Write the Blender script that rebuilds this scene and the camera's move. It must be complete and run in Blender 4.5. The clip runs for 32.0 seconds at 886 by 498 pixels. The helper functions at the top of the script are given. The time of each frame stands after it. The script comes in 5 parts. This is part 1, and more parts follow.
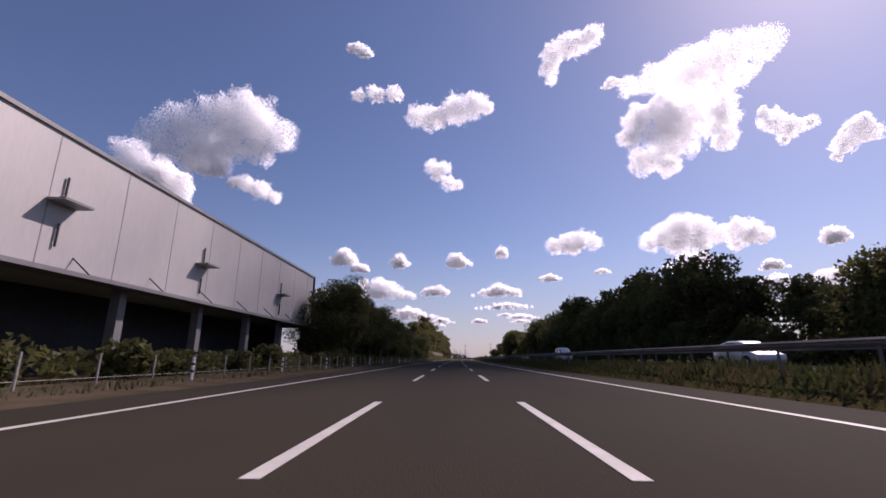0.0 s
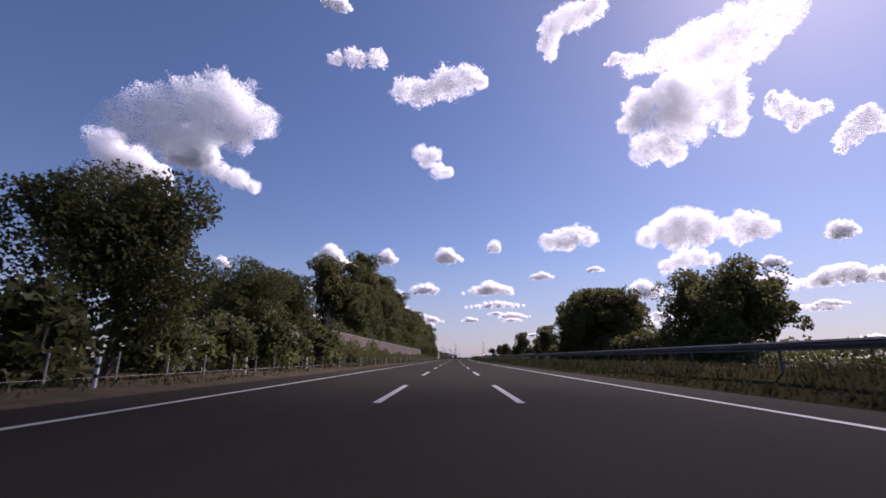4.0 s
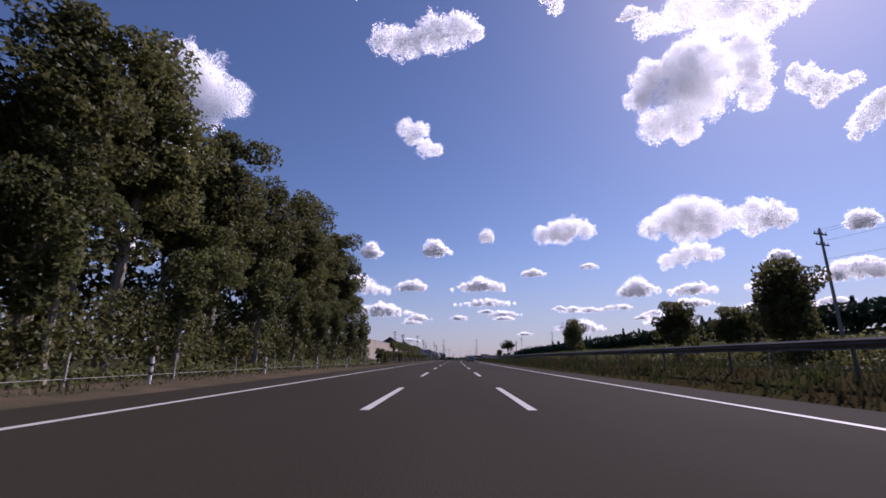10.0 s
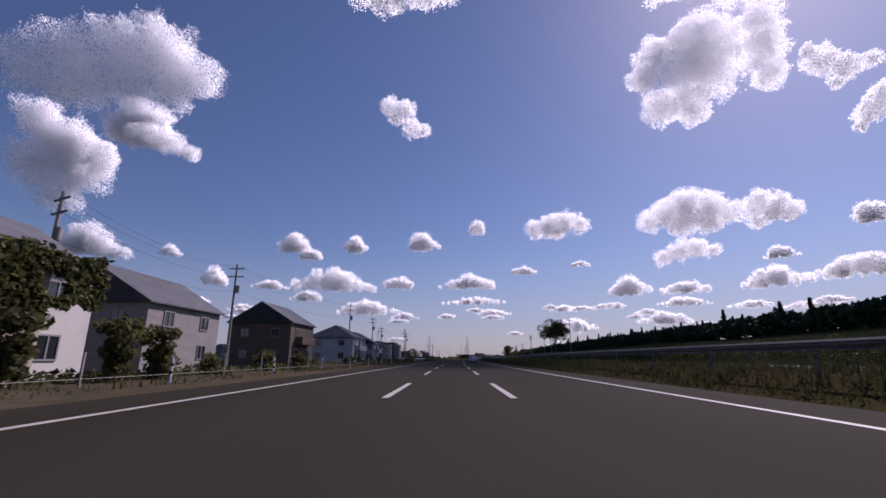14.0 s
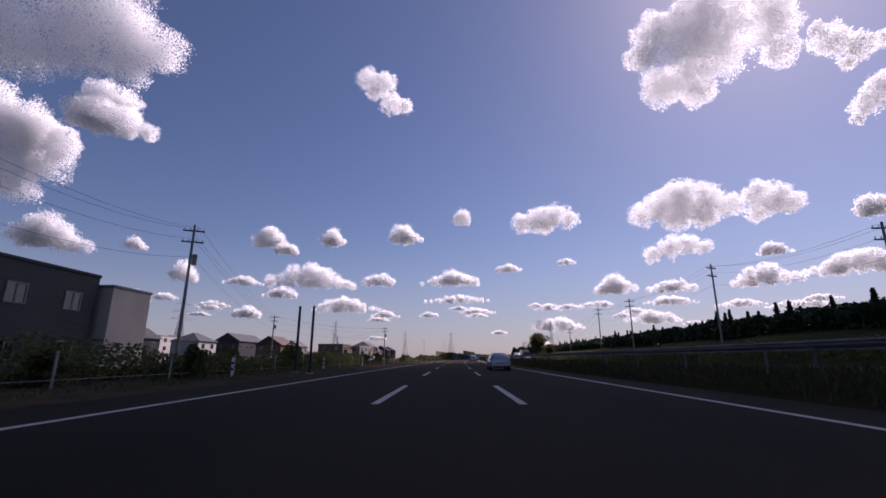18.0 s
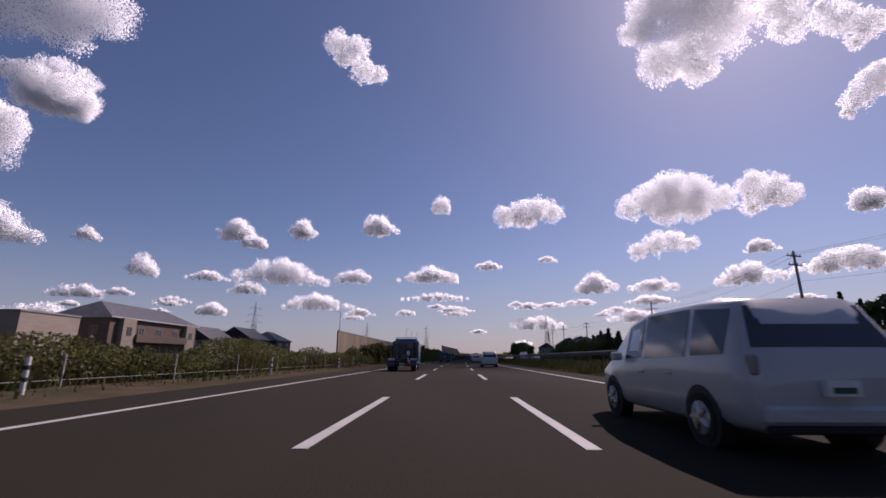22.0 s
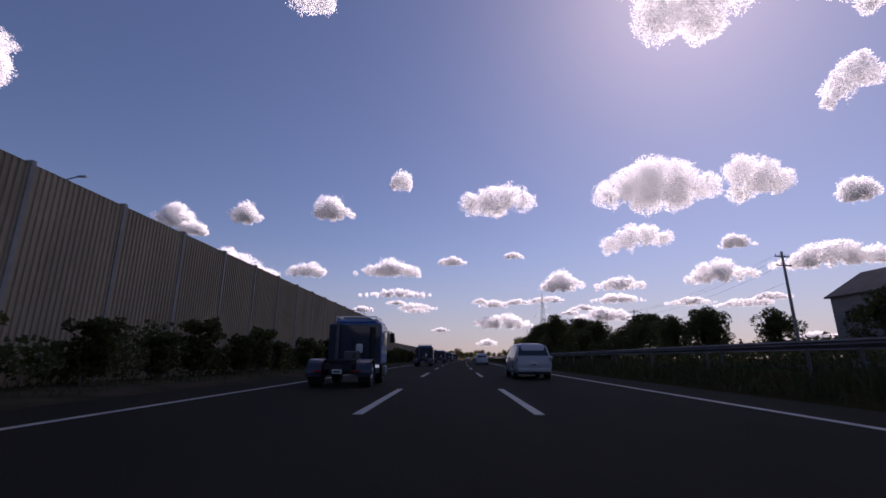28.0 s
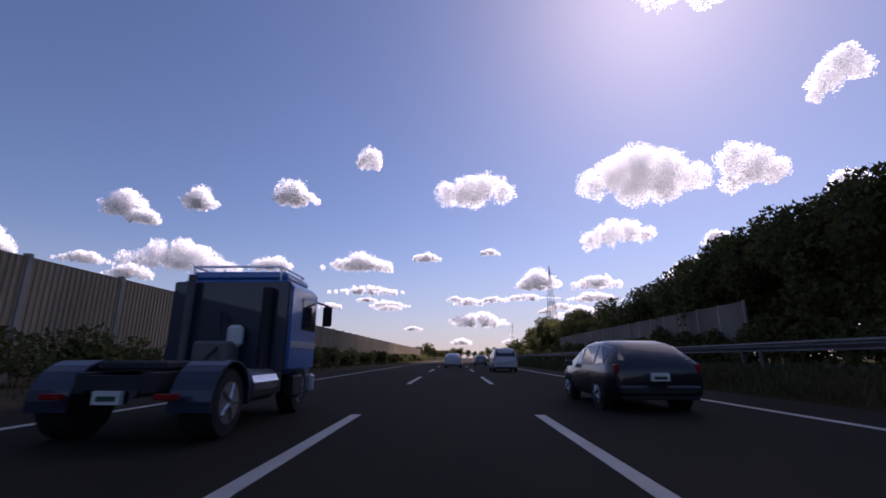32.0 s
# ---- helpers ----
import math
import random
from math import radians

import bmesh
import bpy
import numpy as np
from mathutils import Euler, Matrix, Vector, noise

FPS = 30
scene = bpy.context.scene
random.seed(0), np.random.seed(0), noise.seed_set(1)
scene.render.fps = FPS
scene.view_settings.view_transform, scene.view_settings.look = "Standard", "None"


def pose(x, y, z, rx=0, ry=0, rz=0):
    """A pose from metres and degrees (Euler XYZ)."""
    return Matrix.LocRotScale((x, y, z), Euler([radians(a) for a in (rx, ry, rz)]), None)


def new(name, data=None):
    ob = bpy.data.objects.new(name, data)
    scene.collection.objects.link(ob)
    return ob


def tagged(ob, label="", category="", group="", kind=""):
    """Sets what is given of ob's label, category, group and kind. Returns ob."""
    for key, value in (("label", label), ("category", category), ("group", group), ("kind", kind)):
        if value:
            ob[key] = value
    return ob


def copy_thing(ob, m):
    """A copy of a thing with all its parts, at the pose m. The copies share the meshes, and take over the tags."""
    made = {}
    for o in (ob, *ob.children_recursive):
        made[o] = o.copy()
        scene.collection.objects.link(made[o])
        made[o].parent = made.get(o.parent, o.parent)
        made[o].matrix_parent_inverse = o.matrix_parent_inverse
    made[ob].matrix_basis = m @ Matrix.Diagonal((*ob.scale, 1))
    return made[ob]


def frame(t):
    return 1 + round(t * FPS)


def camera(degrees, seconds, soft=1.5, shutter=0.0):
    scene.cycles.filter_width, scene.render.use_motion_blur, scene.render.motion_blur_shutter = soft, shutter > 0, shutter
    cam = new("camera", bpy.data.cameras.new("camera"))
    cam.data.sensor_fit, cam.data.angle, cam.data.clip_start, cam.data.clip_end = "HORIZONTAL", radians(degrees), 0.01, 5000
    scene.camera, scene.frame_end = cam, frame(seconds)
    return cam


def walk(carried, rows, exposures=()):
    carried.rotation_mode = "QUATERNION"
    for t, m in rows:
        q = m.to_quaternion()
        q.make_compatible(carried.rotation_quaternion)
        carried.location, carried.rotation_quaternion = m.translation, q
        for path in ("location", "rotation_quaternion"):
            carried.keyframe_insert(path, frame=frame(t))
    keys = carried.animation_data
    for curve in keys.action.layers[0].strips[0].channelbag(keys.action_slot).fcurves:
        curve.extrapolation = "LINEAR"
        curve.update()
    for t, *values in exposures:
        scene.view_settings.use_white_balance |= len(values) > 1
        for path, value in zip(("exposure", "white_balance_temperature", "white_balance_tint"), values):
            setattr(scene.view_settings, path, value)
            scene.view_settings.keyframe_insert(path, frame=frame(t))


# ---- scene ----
cam = camera(91.0, 32.0, soft=1.6, shutter=0.04)

# the drive: seconds, metres along the road, heading in degrees (anticlockwise from +y)
DRIVE = [
    (0, 0.00, -0.04), (1, 36.68, -0.49), (2, 71.78, -0.85), (3, 105.91, -1.15), (4, 139.58, -1.41),
    (5, 173.10, -1.65), (6, 206.73, -1.88), (7, 240.61, -2.11), (8, 274.81, -2.36), (9, 309.39, -2.62),
    (10, 344.33, -2.92), (11, 379.62, -3.25), (12, 415.24, -3.62), (13, 451.14, -4.03), (14, 487.29, -4.49),
    (15, 523.67, -4.99), (16, 560.25, -5.53), (17, 597.02, -6.12), (18, 633.97, -6.75), (19, 671.11, -7.42),
    (20, 708.44, -8.12), (21, 745.97, -8.85), (22, 783.71, -9.61), (23, 821.65, -10.40), (24, 859.78, -11.21),
    (25, 898.08, -12.03), (26, 936.51, -12.86), (27, 975.01, -13.71), (28, 1013.49, -14.56), (29, 1051.86, -15.41),
    (30, 1089.97, -16.26), (31, 1127.69, -17.11), (32, 1164.82, -17.96),
]
EYE, PITCH, TOE = 0.886, 14.07, 1.04
S_MIN, S_MAX, DS = -200.0, 2400.0, 2.0

# the road's axis: heading by length, carried on past both ends
_s = np.arange(S_MIN, S_MAX + DS, DS)
_h = np.interp(_s, [-200] + [r[1] for r in DRIVE] + [1500, 2400], [0.9] + [r[2] for r in DRIVE] + [-22.0, -24.0])
_h = np.radians(np.convolve(np.pad(_h, 10, "edge"), np.ones(21) / 21, "valid"))
_x = np.concatenate([[0], np.cumsum(-np.sin((_h[1:] + _h[:-1]) / 2) * DS)])
_y = np.concatenate([[0], np.cumsum(np.cos((_h[1:] + _h[:-1]) / 2) * DS)])
_x, _y = _x - np.interp(0, _s, _x), _y - np.interp(0, _s, _y)


def at(s, u, z=0.0):
    """The place s metres along the road, u metres to the right of the camera's line, z up."""
    h = np.interp(s, _s, _h)
    return Vector((np.interp(s, _s, _x) + u * math.cos(h), np.interp(s, _s, _y) + u * math.sin(h), z))


def put(s, u, z=0.0, turn=0.0, size=1.0):
    """A pose on the road's plan: y along the road, x to the right."""
    k = size if isinstance(size, tuple) else (size, size, size)
    return Matrix.Translation(at(s, u, z)) @ Matrix.Rotation(float(np.interp(s, _s, _h)) + radians(turn), 4, "Z") @ Matrix.Diagonal((*k, 1))


walk(cam, [(t, Matrix.Translation(at(s, 0, EYE)) @ pose(0, 0, 0, 90 + PITCH, 0, h + TOE)) for t, s, h in DRIVE],
     [(0, 0.34, 6600, 38), (1, 0.76, 6700, 38), (2, 0.84, 6550, 38), (3, 0.44, 6400, 38), (6, 0.27, 5850, 38), (9, 0.17, 5850, 38), (10, 0.17, 5900, 38), (12, -0.22, 5950, 38), (13, -0.06, 6050, 38),
      (16, -0.06, 6200, 38), (17, 0.0, 6550, 38), (20, 0.0, 6400, 38), (22, -0.12, 6500, 38), (23, -0.1, 6450, 38), (24, -0.14, 6450, 38), (25, -0.04, 6500, 38), (28, 0.08, 6700, 40), (30, 0.16, 6600, 38), (32, 0.38, 6450, 38)])

# ---- sky and sun ----
SUN_AZ, SUN_EL = 48.0, 43.0
world = bpy.data.worlds.new("world")
scene.world = world
world.use_nodes = True
wt = world.node_tree
bg = wt.nodes["Background"]
sky = wt.nodes.new("ShaderNodeTexSky")
sky.sky_type, sky.sun_disc = "NISHITA", False
sky.sun_elevation, sky.sun_rotation = radians(SUN_EL), radians(SUN_AZ)
sky.air_density, sky.dust_density, sky.ozone_density = 1.0, 0.45, 2.5
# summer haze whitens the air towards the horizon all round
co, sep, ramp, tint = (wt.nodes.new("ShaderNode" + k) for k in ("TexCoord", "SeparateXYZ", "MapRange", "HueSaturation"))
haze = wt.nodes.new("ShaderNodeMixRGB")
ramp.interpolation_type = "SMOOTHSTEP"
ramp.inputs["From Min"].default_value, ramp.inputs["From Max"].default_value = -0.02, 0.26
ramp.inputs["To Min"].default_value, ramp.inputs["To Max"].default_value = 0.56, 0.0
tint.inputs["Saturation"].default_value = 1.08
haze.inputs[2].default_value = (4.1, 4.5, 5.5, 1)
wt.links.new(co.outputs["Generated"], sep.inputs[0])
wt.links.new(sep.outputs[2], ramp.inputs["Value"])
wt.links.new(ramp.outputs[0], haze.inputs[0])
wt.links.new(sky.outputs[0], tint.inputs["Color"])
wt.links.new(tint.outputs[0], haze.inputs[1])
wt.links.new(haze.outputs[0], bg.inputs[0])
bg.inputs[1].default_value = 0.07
sun = new("sun", bpy.data.lights.new("sun", "SUN"))
sun.data.energy, sun.data.angle, sun.data.color = 5.0, radians(0.5), (1.0, 0.95, 0.88)
sun.matrix_world = Matrix.Rotation(radians(-SUN_AZ), 4, "Z") @ pose(0, 0, 50, SUN_EL - 90, 0, 0)

# ---- materials ----


def material(name, base, rough=0.8, metal=0.0, vary=0.25, scale=1.5, grain=40.0, bump=0.15, second=None, island=False, spec=0.3, stretch=(1, 1, 1), obj=0.0, coat=0.0):
    """A procedural surface: base colour with broad stains and fine grain, and relief from the grain."""
    m = bpy.data.materials.new(name)
    m.use_nodes = True
    n, l = m.node_tree.nodes, m.node_tree.links
    b = n["Principled BSDF"]
    b.inputs["Roughness"].default_value, b.inputs["Metallic"].default_value = rough, metal
    b.inputs["Specular IOR Level"].default_value = spec
    b.inputs["Coat Weight"].default_value = coat
    geo = n.new("ShaderNodeNewGeometry")
    mp = n.new("ShaderNodeMapping")
    mp.inputs["Scale"].default_value = stretch
    l.new(geo.outputs["Position"], mp.inputs["Vector"])
    big, fine = n.new("ShaderNodeTexNoise"), n.new("ShaderNodeTexNoise")
    big.inputs["Scale"].default_value, big.inputs["Detail"].default_value = scale, 5
    fine.inputs["Scale"].default_value, fine.inputs["Detail"].default_value = grain, 3
    l.new(mp.outputs[0], big.inputs["Vector"]), l.new(mp.outputs[0], fine.inputs["Vector"])
    ramp = n.new("ShaderNodeValToRGB")
    c2 = second or tuple(c * (1 - vary) for c in base)
    ramp.color_ramp.elements[0].color, ramp.color_ramp.elements[1].color = (*c2, 1), (*base, 1)
    ramp.color_ramp.elements[0].position, ramp.color_ramp.elements[1].position = 0.35, 0.65
    l.new(big.outputs["Fac"], ramp.inputs["Fac"])
    hsv = n.new("ShaderNodeHueSaturation")
    l.new(ramp.outputs["Color"], hsv.inputs["Color"])
    val = n.new("ShaderNodeMapRange")
    val.inputs["To Min"].default_value, val.inputs["To Max"].default_value = 1 - vary * 0.7, 1 + vary * 0.7
    l.new(fine.outputs["Fac"], val.inputs["Value"])
    last = val.outputs[0]
    for on, node, out in ((island, geo, "Random Per Island"), (obj, None, "Random")):
        if not on:
            continue
        node = node or n.new("ShaderNodeObjectInfo")
        mr, mul = n.new("ShaderNodeMapRange"), n.new("ShaderNodeMath")
        k = 0.35 if on is True else on
        mr.inputs["To Min"].default_value, mr.inputs["To Max"].default_value = 1 - k, 1 + k
        mul.operation = "MULTIPLY"
        l.new(node.outputs[out], mr.inputs["Value"]), l.new(mr.outputs[0], mul.inputs[0]), l.new(last, mul.inputs[1])
        last = mul.outputs[0]
    l.new(last, hsv.inputs["Value"])
    l.new(hsv.outputs[0], b.inputs["Base Color"])
    if bump:
        bp = n.new("ShaderNodeBump")
        bp.inputs["Strength"].default_value, bp.inputs["Distance"].default_value = bump, 0.02
        l.new(fine.outputs["Fac"], bp.inputs["Height"]), l.new(bp.outputs[0], b.inputs["Normal"])
    return m


def leafy(name, base, second, through_light=0.5, rough=0.6):
    """Foliage: each leaf or clump its own green, a little light coming through."""
    m = material(name, base, rough, vary=0.3, scale=0.5, grain=9.0, bump=0, second=second, island=0.22, spec=0.22, obj=0.2)
    n, l = m.node_tree.nodes, m.node_tree.links
    b, out = n["Principled BSDF"], n["Material Output"]
    tr, mix = n.new("ShaderNodeBsdfTranslucent"), n.new("ShaderNodeMixShader")
    mix.inputs[0].default_value = through_light
    l.new(b.inputs["Base Color"].links[0].from_socket, tr.inputs["Color"])
    l.new(b.outputs[0], mix.inputs[1]), l.new(tr.outputs[0], mix.inputs[2]), l.new(mix.outputs[0], out.inputs["Surface"])
    return m


def cloud_material(name):
    """Cloud: white vapour, each flake of which sends most of the light on and some back."""
    m = bpy.data.materials.new(name)
    m.use_nodes = True
    n, l = m.node_tree.nodes, m.node_tree.links
    n.remove(n["Principled BSDF"])
    df, tl, mx = (n.new("ShaderNode" + k) for k in ("BsdfDiffuse", "BsdfTranslucent", "MixShader"))
    df.inputs[0].default_value = tl.inputs[0].default_value = (0.995, 0.995, 0.995, 1)
    mx.inputs[0].default_value = 0.9
    l.new(df.outputs[0], mx.inputs[1]), l.new(tl.outputs[0], mx.inputs[2])
    l.new(mx.outputs[0], n["Material Output"].inputs["Surface"])
    return m


M_ASPHALT = material("asphalt", (0.0342, 0.0299, 0.0224), 0.9, vary=0.22, scale=0.25, grain=60, bump=0.25, stretch=(1, 0.12, 1), spec=0.03)
M_LINE = material("road_paint", (0.42, 0.405, 0.37), 0.6, vary=0.18, scale=2, grain=30, bump=0.1)
M_DIRT = material("verge_dirt", (0.085, 0.063, 0.044), 0.95, vary=0.35, scale=0.7, grain=14, bump=0.6, second=(0.05, 0.046, 0.028), spec=0.0)
M_GROUND = material("ground", (0.030, 0.035, 0.016), 0.95, vary=0.35, scale=0.06, grain=2.5, bump=0.5, second=(0.042, 0.034, 0.021), spec=0.0)
M_GRASS = leafy("grass", (0.05, 0.07, 0.02), (0.085, 0.07, 0.03), 0.25)
M_LEAF = leafy("leaves", (0.115, 0.116, 0.038), (0.078, 0.078, 0.028))
M_LEAF_B = leafy("leaves_light", (0.105, 0.116, 0.037), (0.08, 0.082, 0.031))
M_CONIFER = leafy("needles", (0.030, 0.055, 0.022), (0.02, 0.04, 0.018), 0.15)
M_BARK = material("bark", (0.16, 0.125, 0.09), 0.9, vary=0.4, scale=3, grain=25, bump=0.8, stretch=(1, 1, 0.25))
M_PALEBARK = material("pale_bark", (0.30, 0.26, 0.20), 0.9, vary=0.35, scale=3, grain=25, bump=0.7, stretch=(1, 1, 0.25))
M_STEEL = material("galvanised_steel", (0.50, 0.51, 0.52), 0.45, 0.7, vary=0.2, scale=1.2, grain=20, bump=0.05)
M_WHITEPOST = material("white_post", (0.72, 0.71, 0.68), 0.6, vary=0.2, scale=4, grain=30, bump=0.05)
M_CONCRETE = material("concrete", (0.34, 0.32, 0.29), 0.85, vary=0.3, scale=0.9, grain=18, bump=0.3)
M_PANEL = material("ribbed_panel", (0.28, 0.22, 0.185), 0.7, vary=0.22, scale=0.5, grain=12, bump=0.1, stretch=(1, 1, 0.35), obj=0.06)
M_TALLPANEL = material("tall_panel", (0.40, 0.305, 0.20), 0.75, vary=0.25, scale=0.5, grain=12, bump=0.1, stretch=(1, 1, 0.3), obj=0.06)
M_BEIGE = material("beige_wall", (0.37, 0.31, 0.245), 0.8, vary=0.2, scale=0.35, grain=10, bump=0.1, stretch=(1, 1, 0.3), obj=0.05)
M_WHITEWALL = material("white_cladding", (0.45, 0.435, 0.415), 0.7, vary=0.12, scale=0.2, grain=6, bump=0.05, stretch=(1, 1, 0.2))
# also the shade colour filling the warehouse's ground floor
M_DARK = material("dark_metal_and_shade", (0.035, 0.035, 0.04), 0.6, vary=0.3, scale=2, grain=20, bump=0.05)
M_POLE = material("utility_pole", (0.28, 0.26, 0.24), 0.8, vary=0.25, scale=1.5, grain=20, bump=0.1)
M_GLASS = material("window_glass", (0.02, 0.025, 0.03), 0.08, vary=0.1, scale=0.8, grain=4, bump=0, spec=0.9)
M_SCRUB = material("scrub", (0.045, 0.06, 0.022), 0.95, vary=0.4, scale=0.5, grain=5, bump=0.8, second=(0.07, 0.06, 0.03), spec=0.0)
M_OLDWALL = material("weathered_concrete", (0.17, 0.16, 0.135), 0.9, vary=0.35, scale=0.4, grain=10, bump=0.2, stretch=(1, 1, 0.3))
M_TURF = material("turf", (0.042, 0.038, 0.016), 0.95, vary=0.4, scale=0.5, grain=9, bump=0.8, second=(0.042, 0.032, 0.016), spec=0.0)
M_SOIL = material("bare_soil", (0.17, 0.115, 0.07), 0.95, vary=0.35, scale=0.25, grain=6, bump=0.6, second=(0.10, 0.085, 0.045), spec=0.0)
M_RAIL = material("dull_steel", (0.17, 0.16, 0.155), 0.7, 0.15, vary=0.3, scale=0.8, grain=14, bump=0.05, stretch=(1, 1, 4), spec=0.15)
M_CLOUD = cloud_material("cloud")

# ---- mesh helpers ----


def mesh_object(name, verts, faces, mat, parent=None, label="", smooth=False):
    me = bpy.data.meshes.new(name)
    me.from_pydata([tuple(v) for v in verts], [], [tuple(f) for f in faces])
    if mat:
        me.materials.append(mat)
    if smooth:
        me.shade_smooth()
    ob = new(name, me)
    ob.parent = parent
    return tagged(ob, label)


def part(name, bm, mat, parent, label="", smooth=False):
    me = bpy.data.meshes.new(name)
    bm.to_mesh(me)
    bm.free()
    me.materials.append(mat)
    if smooth:
        me.shade_smooth()
    ob = new(name, me)
    ob.parent = parent
    return tagged(ob, label)


def share(name, me, parent, m):
    """One more object on a mesh that exists already."""
    ob = new(name, me)
    ob.parent = parent
    ob.matrix_basis = m
    return ob


def box(bm, x0, y0, z0, x1, y1, z1, bevel=0.0):
    r = bmesh.ops.create_cube(bm, size=1, matrix=Matrix.Translation(((x0 + x1) / 2, (y0 + y1) / 2, (z0 + z1) / 2)) @ Matrix.Diagonal((abs(x1 - x0), abs(y1 - y0), abs(z1 - z0), 1)))
    if bevel:
        es = {e for v in r["verts"] for e in v.link_edges}
        bmesh.ops.bevel(bm, geom=list(es), offset=bevel, segments=1, affect="EDGES")
    return bm


def tube(bm, a, b, r0, r1=None, n=8):
    a, b = Vector(a), Vector(b)
    d = b - a
    bmesh.ops.create_cone(bm, cap_ends=True, segments=n, radius1=r0, radius2=r0 if r1 is None else r1, depth=d.length,
                          matrix=Matrix.Translation((a + b) / 2) @ d.to_track_quat("Z", "Y").to_matrix().to_4x4())
    return bm


def strip(name, profile, s0, s1, step, mat, parent=None, label="", kind="structure", category="", wobble=0.0):
    """A cross-section of (u, z) points drawn out along the road."""
    n = max(2, int((s1 - s0) / step) + 1)
    verts, faces, k = [], [], len(profile)
    for i in range(n):
        s = s0 + (s1 - s0) * i / (n - 1)
        for j, (u, z) in enumerate(profile):
            p = at(s, u, z)
            if wobble and 0 < j < k - 1:
                p.z += wobble * noise.noise(p * 0.13)
            verts.append(p)
    for i in range(n - 1):
        for j in range(k - 1):
            a = i * k + j
            faces.append((a, a + 1, a + k + 1, a + k))
    return tagged(mesh_object(name, verts, faces, mat, parent), label, category, kind=kind)


def empty(name, m, label, category, group="", kind=""):
    ob = new(name)
    ob.empty_display_size = 0.3
    ob.matrix_basis = m
    return tagged(ob, label, category, group, kind)


def place_all(thing, poses):
    """The thing at the first pose, copies of it at the others."""
    for i, m in enumerate(poses):
        if i == 0:
            thing.matrix_basis = m
        else:
            c = copy_thing(thing, m)
            c.matrix_basis = m
    return thing


# ---- clouds ----
def lattice_noise(p, seed):
    """Smooth value noise in -1..1 at the points p, three octaves."""
    out, amp = np.zeros(len(p)), 0.57
    for o in range(3):
        q = p * 2.03 ** o + seed * (o + 1)
        i = np.floor(q).astype(np.int64)
        f = q - i
        f = f * f * (3 - 2 * f)
        v = np.zeros(len(p))
        for dx in (0, 1):
            for dy in (0, 1):
                for dz in (0, 1):
                    h = (i[:, 0] + dx) * 374761393 + (i[:, 1] + dy) * 668265263 + (i[:, 2] + dz) * 1274126177
                    h = (h ^ (h >> 13)) * 1103515245 & 0x7FFFFFFF
                    w = (f[:, 0] if dx else 1 - f[:, 0]) * (f[:, 1] if dy else 1 - f[:, 1]) * (f[:, 2] if dz else 1 - f[:, 2])
                    v += w * (h / 0x3FFFFFFF - 1)
        out, amp = out + amp * v, amp * 0.55
    return out


def heap(w, h, rng):
    """Lobes of a cumulus w wide and h high over a flat base: offset to the side, up, and radius."""
    out, n = [], int(np.clip(3 + 2.6 * w / h, 5, 16))
    peak = rng.uniform(-0.35, 0.35)
    for i in range(n):
        a = -1 + 2 * (i + rng.uniform(0.2, 0.8)) / n
        tall = max(0.22, (1 - abs(a - peak) ** 1.5 * 0.75) * rng.uniform(0.7, 1.0))
        r = min(h * 0.5 * tall * rng.uniform(0.75, 1.0), w * 0.3)
        out.append((a * (w / 2 - r * 0.8), -h / 2 + h * tall - r, r))
        out.append((a * (w / 2 - r * 0.6) + rng.uniform(-0.4, 0.4) * r, -h / 2 + r * 0.55, r * 0.6))
    return out


